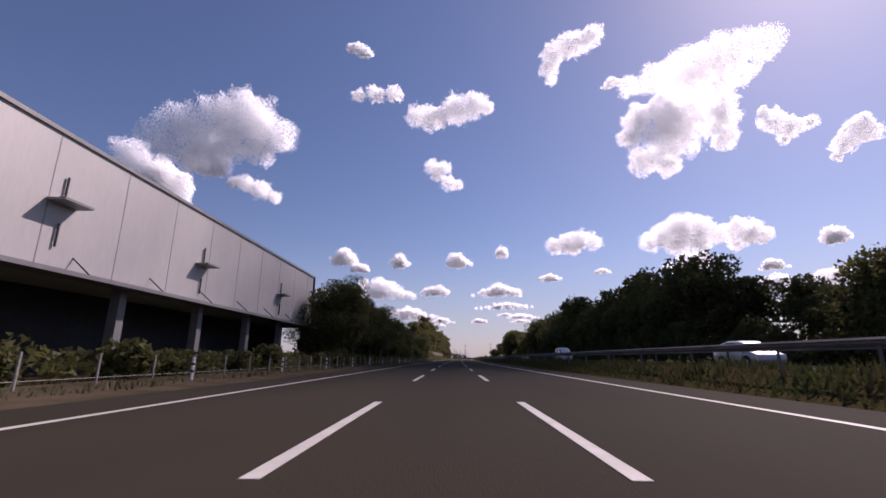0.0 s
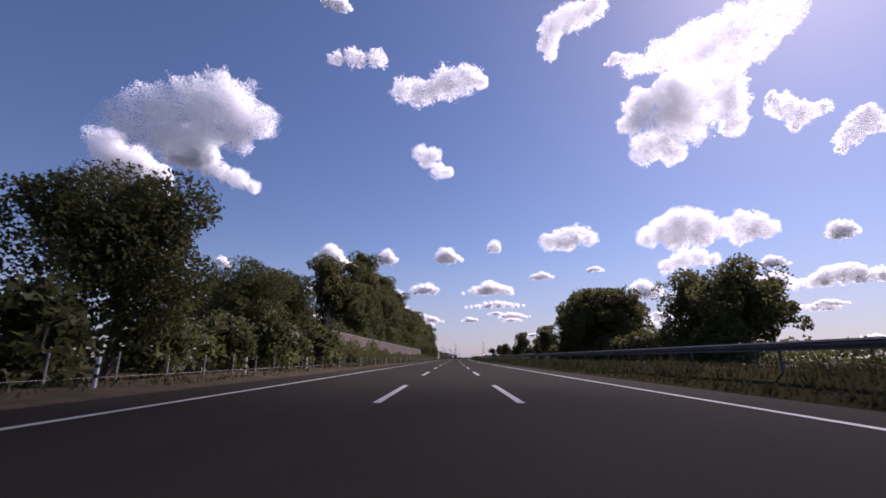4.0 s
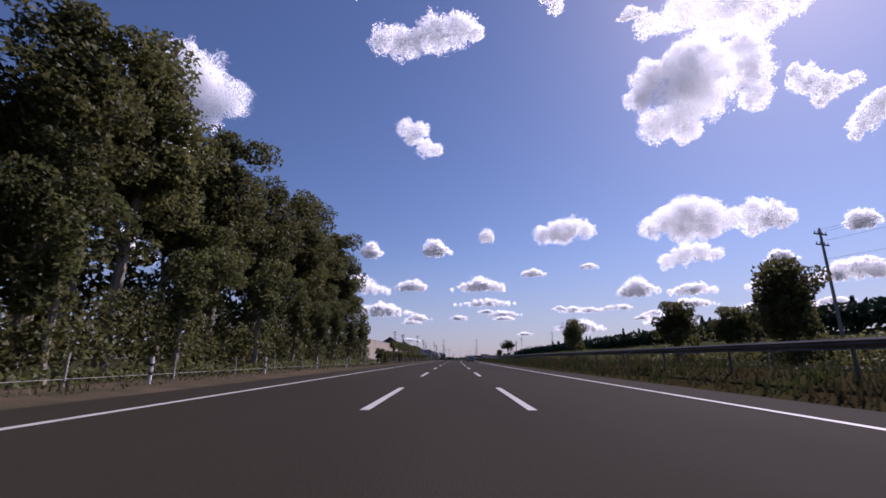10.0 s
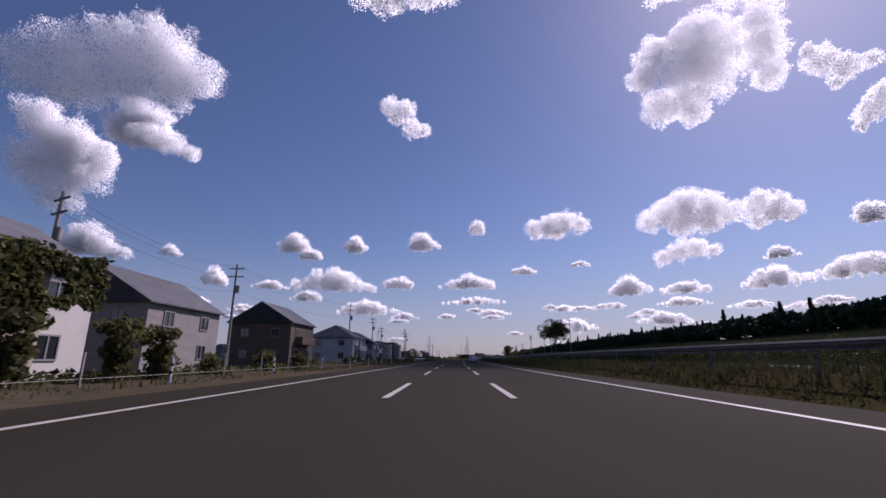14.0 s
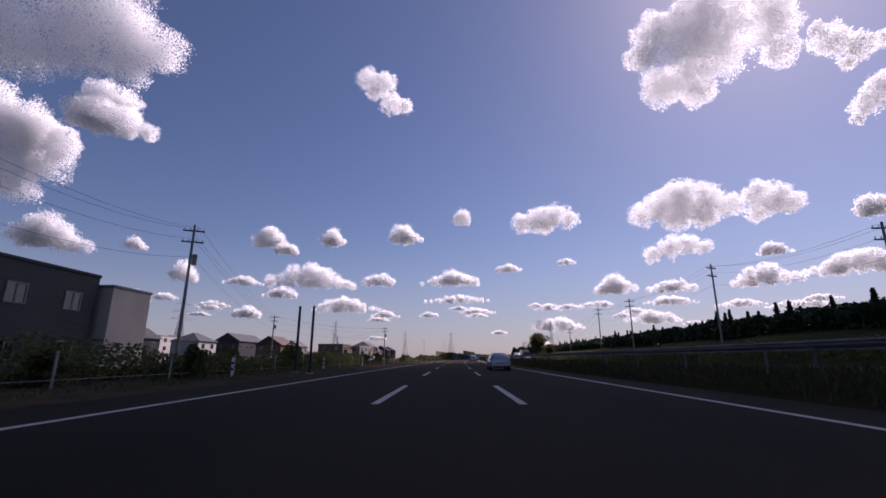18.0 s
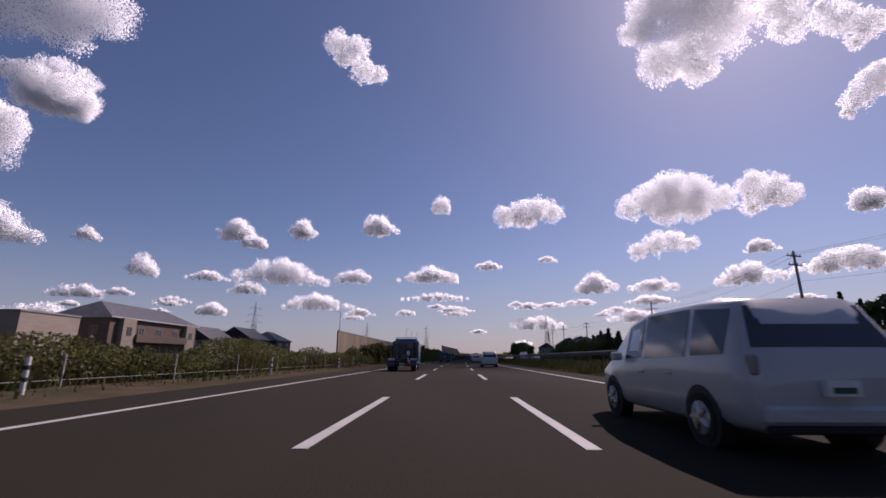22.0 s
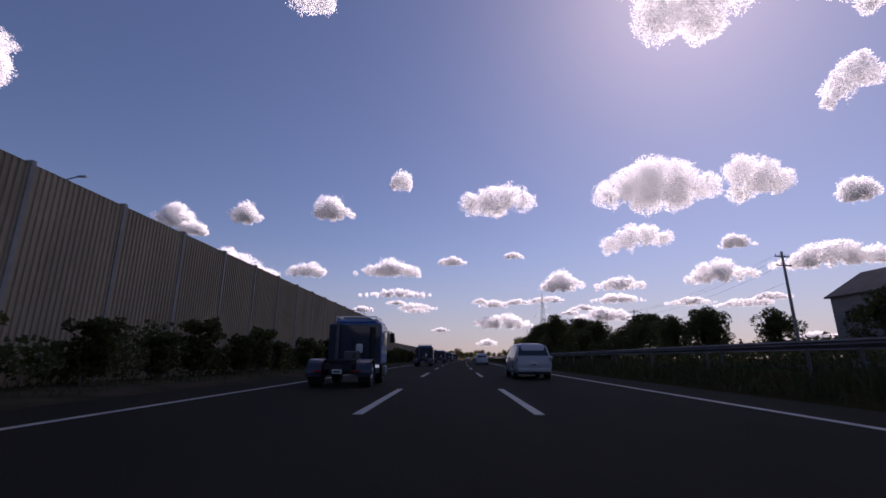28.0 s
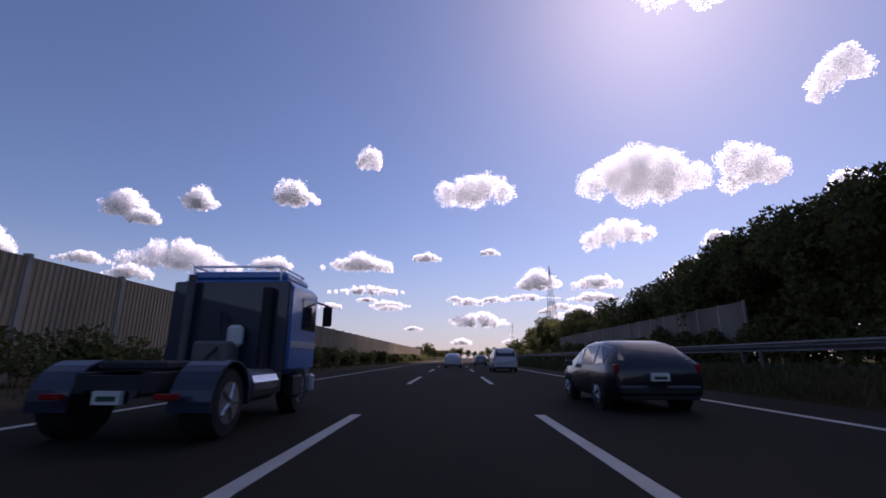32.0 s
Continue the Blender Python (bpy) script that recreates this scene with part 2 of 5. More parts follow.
def cloud(x, y, z, w, h, deep=0.8, lobes=None, thick=2.5, wisp=0.42):
    """A cumulus: small flakes of white vapour filling a heap of lobes, thinning raggedly to the outside."""
    rng = np.random.default_rng(int(abs(x) * 7 + y * 3 + z))
    side = np.array((y - 400, -x, 0.0)) / math.hypot(x, y - 400)
    ahead = np.array((-side[1], side[0], 0.0))
    lobes = np.array(lobes if lobes else heap(w, h, rng), float)
    lobes = lobes[lobes[:, 2] > 0.13 * h]
    flake = max(1.7, 0.00105 * math.hypot(x, y - 500, z))
    area = min(np.sum(lobes[:, 2] ** 2) * math.pi * 0.62, w * h)
    n = int(np.clip(0.55 * thick * area / (0.55 * flake ** 2), 900, 100000))
    big, kept, seed, have = lobes[:, 2].mean(), [], rng.uniform(0, 90, 3), 0
    for _ in range(40):
        k = rng.choice(len(lobes), n * 2, p=lobes[:, 2] ** 2.4 / np.sum(lobes[:, 2] ** 2.4))
        d = rng.normal(size=(n * 2, 3))
        d *= (rng.uniform(0, 1, n * 2) ** 0.40 * 1.3 * lobes[k, 2] / np.linalg.norm(d, axis=1))[:, None]
        c = np.stack([lobes[k, 0] + d[:, 0], d[:, 1] * deep, lobes[k, 1] + d[:, 2]], 1)
        full = np.full(n * 2, -9.0)
        for a, b, r in lobes:
            full = np.maximum(full, 1 - np.sqrt((c[:, 0] - a) ** 2 + (c[:, 1] / deep) ** 2 + (c[:, 2] - b) ** 2) / r)
        full += wisp * lattice_noise(c * (2.1 / big), seed) - 0.06
        ok = rng.uniform(0, 0.2, n * 2) < full
        c = np.column_stack([c, full])[ok]
        kept.append(c)
        have += len(c)
        if have >= n:
            break
    c = np.concatenate(kept)[:n]
    b, a = rng.normal(size=(2, len(c), 3))
    b = b * 0.5 + TO_SUN
    a = np.cross(a, b)
    a /= np.linalg.norm(a, axis=1)[:, None]
    b = np.cross(a, b)
    b /= np.linalg.norm(b, axis=1)[:, None]
    f = (flake * rng.uniform(0.6, 1.3, len(c)) * (0.9 + 0.6 * np.clip(c[:, 3], 0, 0.8)))[:, None]
    at_ = c[:, :1] * side + c[:, 1:2] * ahead + c[:, 2:3] * np.array((0, 0, 1.0))
    v = np.stack([at_ + a * f, at_ - a * f * 0.5 + b * f * 0.87, at_ - a * f * 0.5 - b * f * 0.87], 1).reshape(-1, 3)
    ob = mesh_object("cloud", v, np.arange(len(v)).reshape(-1, 3).tolist(), M_CLOUD)
    ob.location = (x, y, z)
    SKY.append((x, y, z, w))
    return tagged(ob, "white fair-weather cumulus cloud with a greyish base", "cloud", "clouds in the sky")


SKY = []
TO_SUN = np.array((math.sin(radians(SUN_AZ)) * math.cos(radians(SUN_EL)), math.cos(radians(SUN_AZ)) * math.cos(radians(SUN_EL)), math.sin(radians(SUN_EL))))


def in_shade(x, y, z, w):
    """Whether a cloud here would stand in another's shade, or cast its own on one."""
    for X, Y, Z, W in SKY:
        d = np.array((X - x, Y - y, Z - z))
        if np.linalg.norm(d - TO_SUN * (d @ TO_SUN)) < 0.27 * (W + w):
            return True
    return False


# the large clouds towards the sun
cloud(966, 1708, 945, 500, 430, 0.7, [(0, 0, 150), (-144, 112, 80), (-185, 30, 62), (-140, -100, 78), (-35, -146, 62), (172, 112, 76), (176, 12, 76), (170, -90, 56), (0, 125, 112)], 3.2)
cloud(818, 1324, 957, 540, 210, 0.4, [(-190, 30, 54), (-96, 30, 74), (17, 26, 100), (122, 9, 100), (209, 0, 74), (-17, -61, 65), (78, -78, 74), (148, -78, 52)], 1.35)
# added cloud, placed so that its shadow darkens the road near s 1060
cloud(1130, 1975, 1290, 240, 150, 0.7, None, 2.0)
cloud(424, 1323, 1030, 260, 190, 0.7, [(-60, 30, 50), (10, 40, 60), (75, 55, 45), (-80, -30, 42), (-75, -75, 26)], 2.4)
cloud(560, 1350, 940, 120, 50, 0.7, None, 1.5)
# unseen cloud, added between sun and road to shade the start
cloud(750, 750, 950, 240, 105, 0.8, None, 0.6)
cloud(1380, 1651, 955, 230, 200, 0.7, [(-30, 20, 62), (-55, 75, 28), (25, -35, 55), (85, -40, 35), (-5, -80, 30)], 2.4)
cloud(2220, 2208, 1182, 280, 260, 0.7, [(20, 40, 80), (-50, -30, 70), (70, -10, 55), (-85, -85, 40), (50, 90, 40)], 2.6)
# the stack to the left of the road's line
cloud(-1253, 2267, 1300, 1000, 700, 0.5, [(110, 90, 190), (250, 30, 140), (-50, 40, 190), (-240, -50, 165), (-350, -190, 140), (150, -90, 130), (20, 200, 100), (-440, -110, 90), (-180, -200, 150), (-20, -140, 130)], 2.4)
cloud(-1140, 2361, 963, 340, 160, 0.7, [(-60, 20, 65), (30, -5, 75), (110, -35, 50), (-120, 10, 45)], 2.4)
cloud(-2685, 4532, 2283, 820, 620, 0.6, None, 3.0)
cloud(-3266, 4362, 1800, 1050, 1150, 0.5, [(0, 150, 330), (-200, 330, 240), (160, -80, 300), (-150, -120, 300), (60, -380, 220), (250, 120, 190)], 3.2)
cloud(-3089, 4724, 1124, 900, 400, 0.6, None, 3.0)
# fair-weather clouds ahead
cloud(-11, 1271, 784, 310, 150, 0.7, [(-95, -15, 42), (-40, -25, 52), (30, 5, 62), (95, 25, 52), (130, 10, 30)], 2.2)
cloud(-192, 1023, 681, 165, 70, 0.7, [(-50, -10, 24), (-5, 2, 30), (45, 12, 28)], 2.0)
cloud(-222, 901, 735, 95, 58, 0.7, None, 1.8)
cloud(-38, 1850, 808, 210, 170, 0.7, [(-45, 45, 44), (15, 40, 40), (-20, 0, 36), (30, -35, 42), (75, -45, 30)], 2.0)
cloud(869, 3037, 798, 430, 190, 0.7, [(-120, -10, 75), (-30, 5, 85), (70, 30, 85), (150, 0, 70), (10, -35, 65)])
cloud(1336, 2429, 680, 520, 250, 0.7, [(-180, -10, 72), (-90, 25, 90), (0, 50, 105), (90, 35, 95), (180, -20, 70), (-40, -45, 80), (80, -50, 70)])
cloud(1691, 3040, 644, 440, 180, 0.7, [(-130, -25, 65), (-30, 10, 85), (70, 25, 75), (150, -5, 55)])
cloud(1483, 2119, 603, 230, 220, 0.7, [(-35, 40, 65), (15, 10, 75), (65, -20, 55), (-50, -45, 45)])
cloud(49, 2917, 659, 250, 130)
cloud(-1167, 4560, 1075, 390, 240)
cloud(-412, 3402, 765, 230, 150)
cloud(-880, 4139, 874, 290, 150)
cloud(-729, 4704, 755, 1000, 290)
cloud(-154, 4710, 735, 420, 180)
cloud(366, 3879, 599, 560, 150)
cloud(1153, 4800, 880, 400, 110)
cloud(2200, 4750, 735, 560, 250)
cloud(2459, 4158, 630, 577, 154)
cloud(2371, 3164, 535, 480, 180)
cloud(2064, 2365, 430, 585, 131)
cloud(-1900, 4720, 790, 330, 250)
cloud(-1380, 4660, 690, 420, 120)
cloud(271, 2329, 570, 110, 87, 0.7, None, 1.6)
cloud(1605, 4564, 906, 230, 90)
cloud(2036, 2726, 583, 190, 90)
cloud(1879, 2052, 600, 180, 130)
cloud(-2130, 4300, 930, 220, 150)
cloud(546, 4890, 578, 777, 113)
cloud(780, 4869, 461, 413, 91)
cloud(1418, 4705, 483, 367, 91)
cloud(-890, 3994, 490, 336, 109)
cloud(-1362, 4691, 410, 361, 134)
cloud(2397, 4230, 502, 530, 106)
# small far clouds low over the horizon, clear of each other's shade
_far = random.Random(9)
for _i in range(240):
    _a, _e, _w = radians(_far.uniform(-32, 62)), radians(_far.uniform(1.8, 7.0)), _far.uniform(180, 620)
    _d = _far.uniform(3400, 4000)
    _p = _d * math.sin(_a), 700 + _d * math.cos(_a), _d * math.tan(_e)
    if len(SKY) < 96 and not in_shade(*_p, _w):
        cloud(*_p, _w, _w * _far.uniform(0.18, 0.3))

# ---- ground and road ----
g = bmesh.new()
bmesh.ops.create_grid(g, x_segments=2, y_segments=2, size=4900)
ground = part("ground", g, M_GROUND, None)
ground.location = (0, 800, -0.1)
tagged(ground, "flat dry grassland and fields reaching the horizon", "ground", kind="structure")
LANES, EDGES = (-1.53, 1.41), (-5.75, 5.5)
strip("road", [(-8.0, -0.09), (-7.9, 0.0), (0, 0.0), (7.3, 0.0), (7.4, -0.09)], -60, 1700, 5, M_ASPHALT, label="dark grey asphalt carriageway with three lanes", category="road")
strip("opposite_road", [(11.6, -0.09), (11.7, 0.4), (24.0, 0.4), (25.5, -0.09)], -60, 1700, 5, M_ASPHALT, label="dark grey asphalt of the opposite carriageway", category="road")
strip("verge", [(-14.5, -0.09), (-12, 0.12), (-9.6, 0.06), (-8.0, -0.02)], -60, 1700, 4, M_DIRT, label="brown dry verge with sparse grass beside the shoulder", category="verge", wobble=0.12)
strip("median", [(7.35, -0.03), (8.2, 0.22), (9.4, 0.55), (10.8, 0.5), (11.7, 0.41)], -60, 1700, 4, M_TURF, label="grassy central reservation between the carriageways", category="median", wobble=0.1)

strip("field", [(-62, -0.09), (-58, -0.03), (-40, 0.0), (-24, 0.02), (-15.5, 0.0), (-14.6, -0.07)], 668, 768, 4, M_SOIL, label="bare brown soil of a building plot beside the road", category="field", wobble=0.1)
lines = empty("road_lines", Matrix(), "white painted lane lines on the asphalt", "road marking", kind="structure")
for u, w in ((EDGES[0], 0.17), (EDGES[1], 0.17), (12.6, 0.17), (22.8, 0.17)):
    strip("edge_line", [(u - w / 2, 0.404 if u > 9 else 0.004), (u - w / 2, 0.408 if u > 9 else 0.008), (u + w / 2, 0.408 if u > 9 else 0.008), (u + w / 2, 0.404 if u > 9 else 0.004)], -40, 1600, 4, M_LINE, lines, kind="")
PERIOD, DASH = 14.534, 5.95
dm = bmesh.new()
box(dm, -0.08, -DASH / 2, 0.001, 0.08, DASH / 2, 0.008)
dash = bpy.data.meshes.new("dash")
dm.to_mesh(dash), dm.free()
dash.materials.append(M_LINE)
for k in range(-1, 84):
    for u in LANES:
        share("dash", dash, lines, put(9.51 - DASH / 2 + k * PERIOD, u))
for k in range(-1, 60):
    for u in (16.0, 19.4):
        share("dash", dash, lines, put(4 + k * PERIOD, u, 0.402))

# ---- trees ----


def crown_mesh(name, clumps, leaves, size, mat, parent, rng, spread=1.0):
    """Leaves in clumps; clumps: centre and radius."""
    n = len(clumps)
    per = leaves // n
    V, Fc = [], []
    base = 0
    for c, r in clumps:
        d = rng.normal(size=(per, 3))
        d /= np.linalg.norm(d, axis=1)[:, None]
        rad = r * rng.uniform(0.45, 1.05, per) ** 0.6 * spread
        p = np.array(c) + d * rad[:, None] * np.array((1, 1, 0.8))
        a = rng.normal(size=(per, 3)) + d * 0.3
        a /= np.linalg.norm(a, axis=1)[:, None]
        b = np.cross(a, rng.normal(size=(per, 3)))
        b /= np.linalg.norm(b, axis=1)[:, None]
        sz = size * rng.uniform(0.55, 1.25, per)[:, None]
        q = np.stack([p - a * sz, p + a * sz * 0.4 + b * sz * 0.7, p + a * sz * 0.7 - b * sz * 0.6], axis=1)
        V.append(q.reshape(-1, 3))
        Fc.append(base + np.arange(per)[:, None] * 3 + np.arange(3))
        base += per * 3
    return mesh_object(name, np.concatenate(V), np.concatenate(Fc).tolist(), mat, parent)


def limb(bm, a, b, r0, r1, bend, rng, n=3):
    pts = [Vector(a).lerp(Vector(b), i / n) for i in range(n + 1)]
    for p in pts[1:-1]:
        p += Vector(rng.uniform(-bend, bend, 3))
    for i in range(n):
        tube(bm, pts[i], pts[i + 1], r0 + (r1 - r0) * i / n, r0 + (r1 - r0) * (i + 1) / n, 7)


def tree(seed, height, trunk_to, width, leaf_mat, bark, leaves, label, leaf=0.3, category="tree", clump=0.34, group="", limbs=4):
    """A broadleaved tree: tapered trunk, limbs, and a crown of clumps with an uneven outline."""
    rng = np.random.default_rng(seed)
    t = empty("tree", Matrix(), label, category, group)
    bm = bmesh.new()
    lean = rng.uniform(-0.4, 0.4, 2)
    limb(bm, (0, 0, -0.3), (lean[0], lean[1], height * 0.72), height * 0.017 + 0.05, 0.05, 0.15, rng, 5)
    part("trunk", bm, bark, t)
    mid, half = (trunk_to + height) / 2, (height - trunk_to) / 2
    clumps = []
    for i in range(42):
        v = rng.normal(size=3)
        v /= np.linalg.norm(v)
        k = rng.uniform(0.2, 0.86)
        taper = 1.0 - 0.25 * max(0, v[2])
        c = (v[0] * k * width / 2 * taper + lean[0], v[1] * k * width / 2 * taper + lean[1], mid + v[2] * k * half)
        clumps.append((c, width * clump / 2 * rng.uniform(0.6, 1.15)))
    for i in range(limbs):
        c, r = clumps[i * 9]
        bm = bmesh.new()
        z = trunk_to * 0.75 + (c[2] - trunk_to) * 0.35
        limb(bm, (lean[0] * z / height, lean[1] * z / height, max(z, trunk_to * 0.6)), c, height * 0.006 + 0.03, 0.02, 0.25, rng)
        part("limb", bm, bark, t)
    crown_mesh("crown", clumps, leaves, leaf, leaf_mat, t, rng)
    return t


def conifer(seed, height, width, label):
    rng = np.random.default_rng(seed)
    t = empty("conifer", Matrix(), label, "tree", "conifers on the bank")
    bm = bmesh.new()
    tube(bm, (0, 0, -0.3), (0, 0, height * 0.95), 0.14, 0.02, 7)
    part("trunk", bm, M_BARK, t)
    clumps = []
    for i in range(26):
        f = (i + 0.5) / 26
        a = i * 2.4
        r = width / 2 * (1 - f) * 0.62
        clumps.append(((math.cos(a) * r, math.sin(a) * r, height * (0.08 + 0.88 * f)), width * 0.26 * (1.12 - f)))
    crown_mesh("crown", clumps, 520, 0.38, M_CONIFER, t, rng)
    return t


def shrub(name, seed, w, h, mat, leaves, leaf, label, category="bush", group="", clip=False):
    """A bush of clumps on a few stems; clip: trimmed to a rounded block."""
    rng = np.random.default_rng(seed)
    t = empty(name, Matrix(), label, category, group)
    bm = bmesh.new()
    for i in range(4):
        a = rng.uniform(0, 6.28)
        limb(bm, (math.cos(a) * 0.08, math.sin(a) * 0.08, -0.2), (math.cos(a) * w * 0.25, math.sin(a) * w * 0.25, h * 0.6), 0.035, 0.012, 0.06, rng)
    part("stem", bm, M_BARK, t)
    clumps = []
    for i in range(44 if clip else 20):
        a, f = rng.uniform(0, 6.28), rng.uniform(0.0, 1.0)
        lo = 0.2 if clip else 0.12
        r = w / 2 * rng.uniform(0.2, 0.72) * ((0.7 + 0.5 * f) if clip else (1.15 - f * 0.6))
        clumps.append(((math.cos(a) * r, math.sin(a) * r, h * (lo + (0.88 - lo) * f)), min(w, h) * (0.14 if clip else 0.2) * (1 if clip else rng.uniform(0.6, 1.5))))
    crown_mesh("foliage", clumps, leaves, leaf, mat, t, rng)
    return t


R = random.Random(4)


def row(thing, s0, s1, u, gap, z=0.0, du=1.0, k0=0.85, k1=1.15):
    """Poses along the road at uneven steps."""
    out, s = [], s0
    while s < s1:
        k = R.uniform(k0, k1)
        out.append(put(s, u + R.uniform(-du, du), z, R.uniform(0, 360), (k, k, k * R.uniform(0.92, 1.1))))
        s += gap * R.uniform(0.75, 1.25)
    return out


ROUND = [tree(11, 10.8, 1.2, 9.0, M_LEAF, M_BARK, 29000, "tall dark green broadleaved tree with a dense round crown", 0.13, clump=0.42),
         tree(12, 10.0, 1.5, 8.0, M_LEAF, M_BARK, 27000, "dark green broadleaved tree with a rounded crown", 0.13, clump=0.42)]
FOREST = [tree(21, 18.0, 4.5, 8.5, M_LEAF, M_PALEBARK, 15000, "tall woodland tree with a pale bare trunk and dense crown", 0.165, limbs=3),
          tree(22, 16.5, 3.5, 8.0, M_LEAF, M_PALEBARK, 6500, "tall woodland tree with slender pale stem", 0.25, limbs=2),
          tree(23, 14.0, 2.5, 7.0, M_LEAF_B, M_PALEBARK, 9000, "woodland edge tree with lighter green leaves", 0.17, limbs=3)]
FARWOOD = [tree(31, 12.5, 1.2, 9.5, M_LEAF, M_BARK, 7600, "dark broadleaved tree of the wood across the road", 0.24, limbs=1),
           tree(32, 11.0, 0.8, 8.5, M_LEAF, M_BARK, 7000, "dark broadleaved tree with an uneven crown across the road", 0.24, limbs=1)]
BACKWOOD = tree(33, 12.0, 1.0, 9.5, M_LEAF, M_BARK, 2400, "dark broadleaved tree standing deep in the wood", 0.4, limbs=1)
VINE = tree(72, 8.0, 0.4, 1.9, M_LEAF_B, M_PALEBARK, 2600, "slender tree wrapped in climbing vines at the wood's edge", 0.14, clump=0.62, limbs=1)
BUSH = [shrub("bush", 41, 3.2, 2.6, M_LEAF_B, 1000, 0.2, "loose light green roadside bush"),
        shrub("bush", 42, 2.6, 2.0, M_LEAF, 900, 0.19, "dark green roadside bush")]
CLIPPED = [shrub("clipped_bush", 51, 1.35, 1.8, M_LEAF, 1800, 0.09, "trimmed dark green round bush on short stems beside the wall", group="trimmed bushes along the verge", clip=True)]
CONIFER = [conifer(61, 6.0, 2.4, "slender dark conifer in a row on the bank"), conifer(62, 7.2, 2.8, "pointed dark conifer in a row on the bank")]

PINE = tree(71, 11.6, 5.4, 9.4, M_LEAF, M_BARK, 5200, "lone flat-topped pine with an open dark crown on the bank", 0.24, clump=0.3, limbs=5)

todo = {}


def plant(thing, poses):
    todo.setdefault(thing, []).extend(poses)


# left side, from the start
plant(ROUND[0], [put(59, -14.6, 0, 10, 1.18), put(75, -14.5, 0, 100, 1.05), put(88, -14.8, 0, 200, 1.0), put(102, -14.2, 0, 40, 0.9), put(122.5, -14.5, 0, 250, (0.72, 0.72, 1.0)), put(157, -13.6, 0, 90, 0.9)])
plant(ROUND[1], [put(67, -15.2, 0, 10, 1.08), put(81, -15.4, 0, 70, 1.0), put(95, -14.6, 0, 130, 0.92), put(109, -14.4, 0, 200, 0.95), put(113, -15.5, 0, 300, (0.75, 0.75, 0.95)), put(178, -18, 0, 60, 1.0), put(188, -19, 0, 10, 1.1)])
plant(ROUND[1], row(None, 66, 124, -20, 9, 0, 1, 0.95, 1.1))
plant(BUSH[0], row(None, 130, 190, -12.4, 5.5, 0, 0.6, 1.0, 1.5))
plant(BUSH[1], row(None, -10, 60, -12.6, 5, 0, 0.8, 0.6, 1.0))
plant(FOREST[0], row(None, 218, 412, -18.0, 7.5, 0.3, 1.2, 1.05, 1.22))
plant(FOREST[1], row(None, 212, 414, -21.5, 7.5, 0.4, 1.5, 1.05, 1.22))
plant(FOREST[2], row(None, 214, 414, -16.4, 10, 0.2, 0.4, 0.75, 0.95))
plant(CLIPPED[0], [put(842 + 2.9 * i, -11.9 + 0.3 * (i % 3), 0, 77 * i, (1.3 + 0.12 * (i % 4), 1.3, 1.5 + 0.13 * (i * 5 % 4))) for i in range(20)] + row(None, 412, 505, -11.4, 3.3, 0, 0.25, 1.05, 1.4) + row(None, 1000, 1115, -11.2, 3.4, 0, 0.3, 1.15, 1.6))
plant(BUSH[1], row(None, 1110, 1300, -11.4, 5.0, 0, 0.6, 0.6, 1.1))
plant(BUSH[0], row(None, 505, 560, -12.5, 5, 0, 1.0, 0.3, 0.6) + row(None, 640, 836, -12.5, 6, 0, 1.6, 0.3, 0.7))
# right side
plant(FARWOOD[0], [m for m in row(None, 14, 152, 27.5, 8, 0, 1, 0.8, 1.15) if m.translation.y > 44] + row(None, 184, 202, 29, 8, 0, 1, 0.8, 1.0) + row(None, 220, 247, 28, 6, 0, 1.2, 1.05, 1.3))
plant(FARWOOD[1], [put(28, 28, 0, 30, 0.85), put(33, 29, 0, 90, 0.68), put(38, 30, 0, 200, 0.85), put(43, 29, 0, 10, 0.95)] + [m for m in row(None, 18, 154, 29, 8, 0, 1.5, 0.85, 1.2) if m.translation.y > 44] + row(None, 186, 200, 33, 8, 0, 1.5, 0.9, 1.1) + row(None, 224, 246, 31, 7, 0, 1.5, 1.0, 1.3))
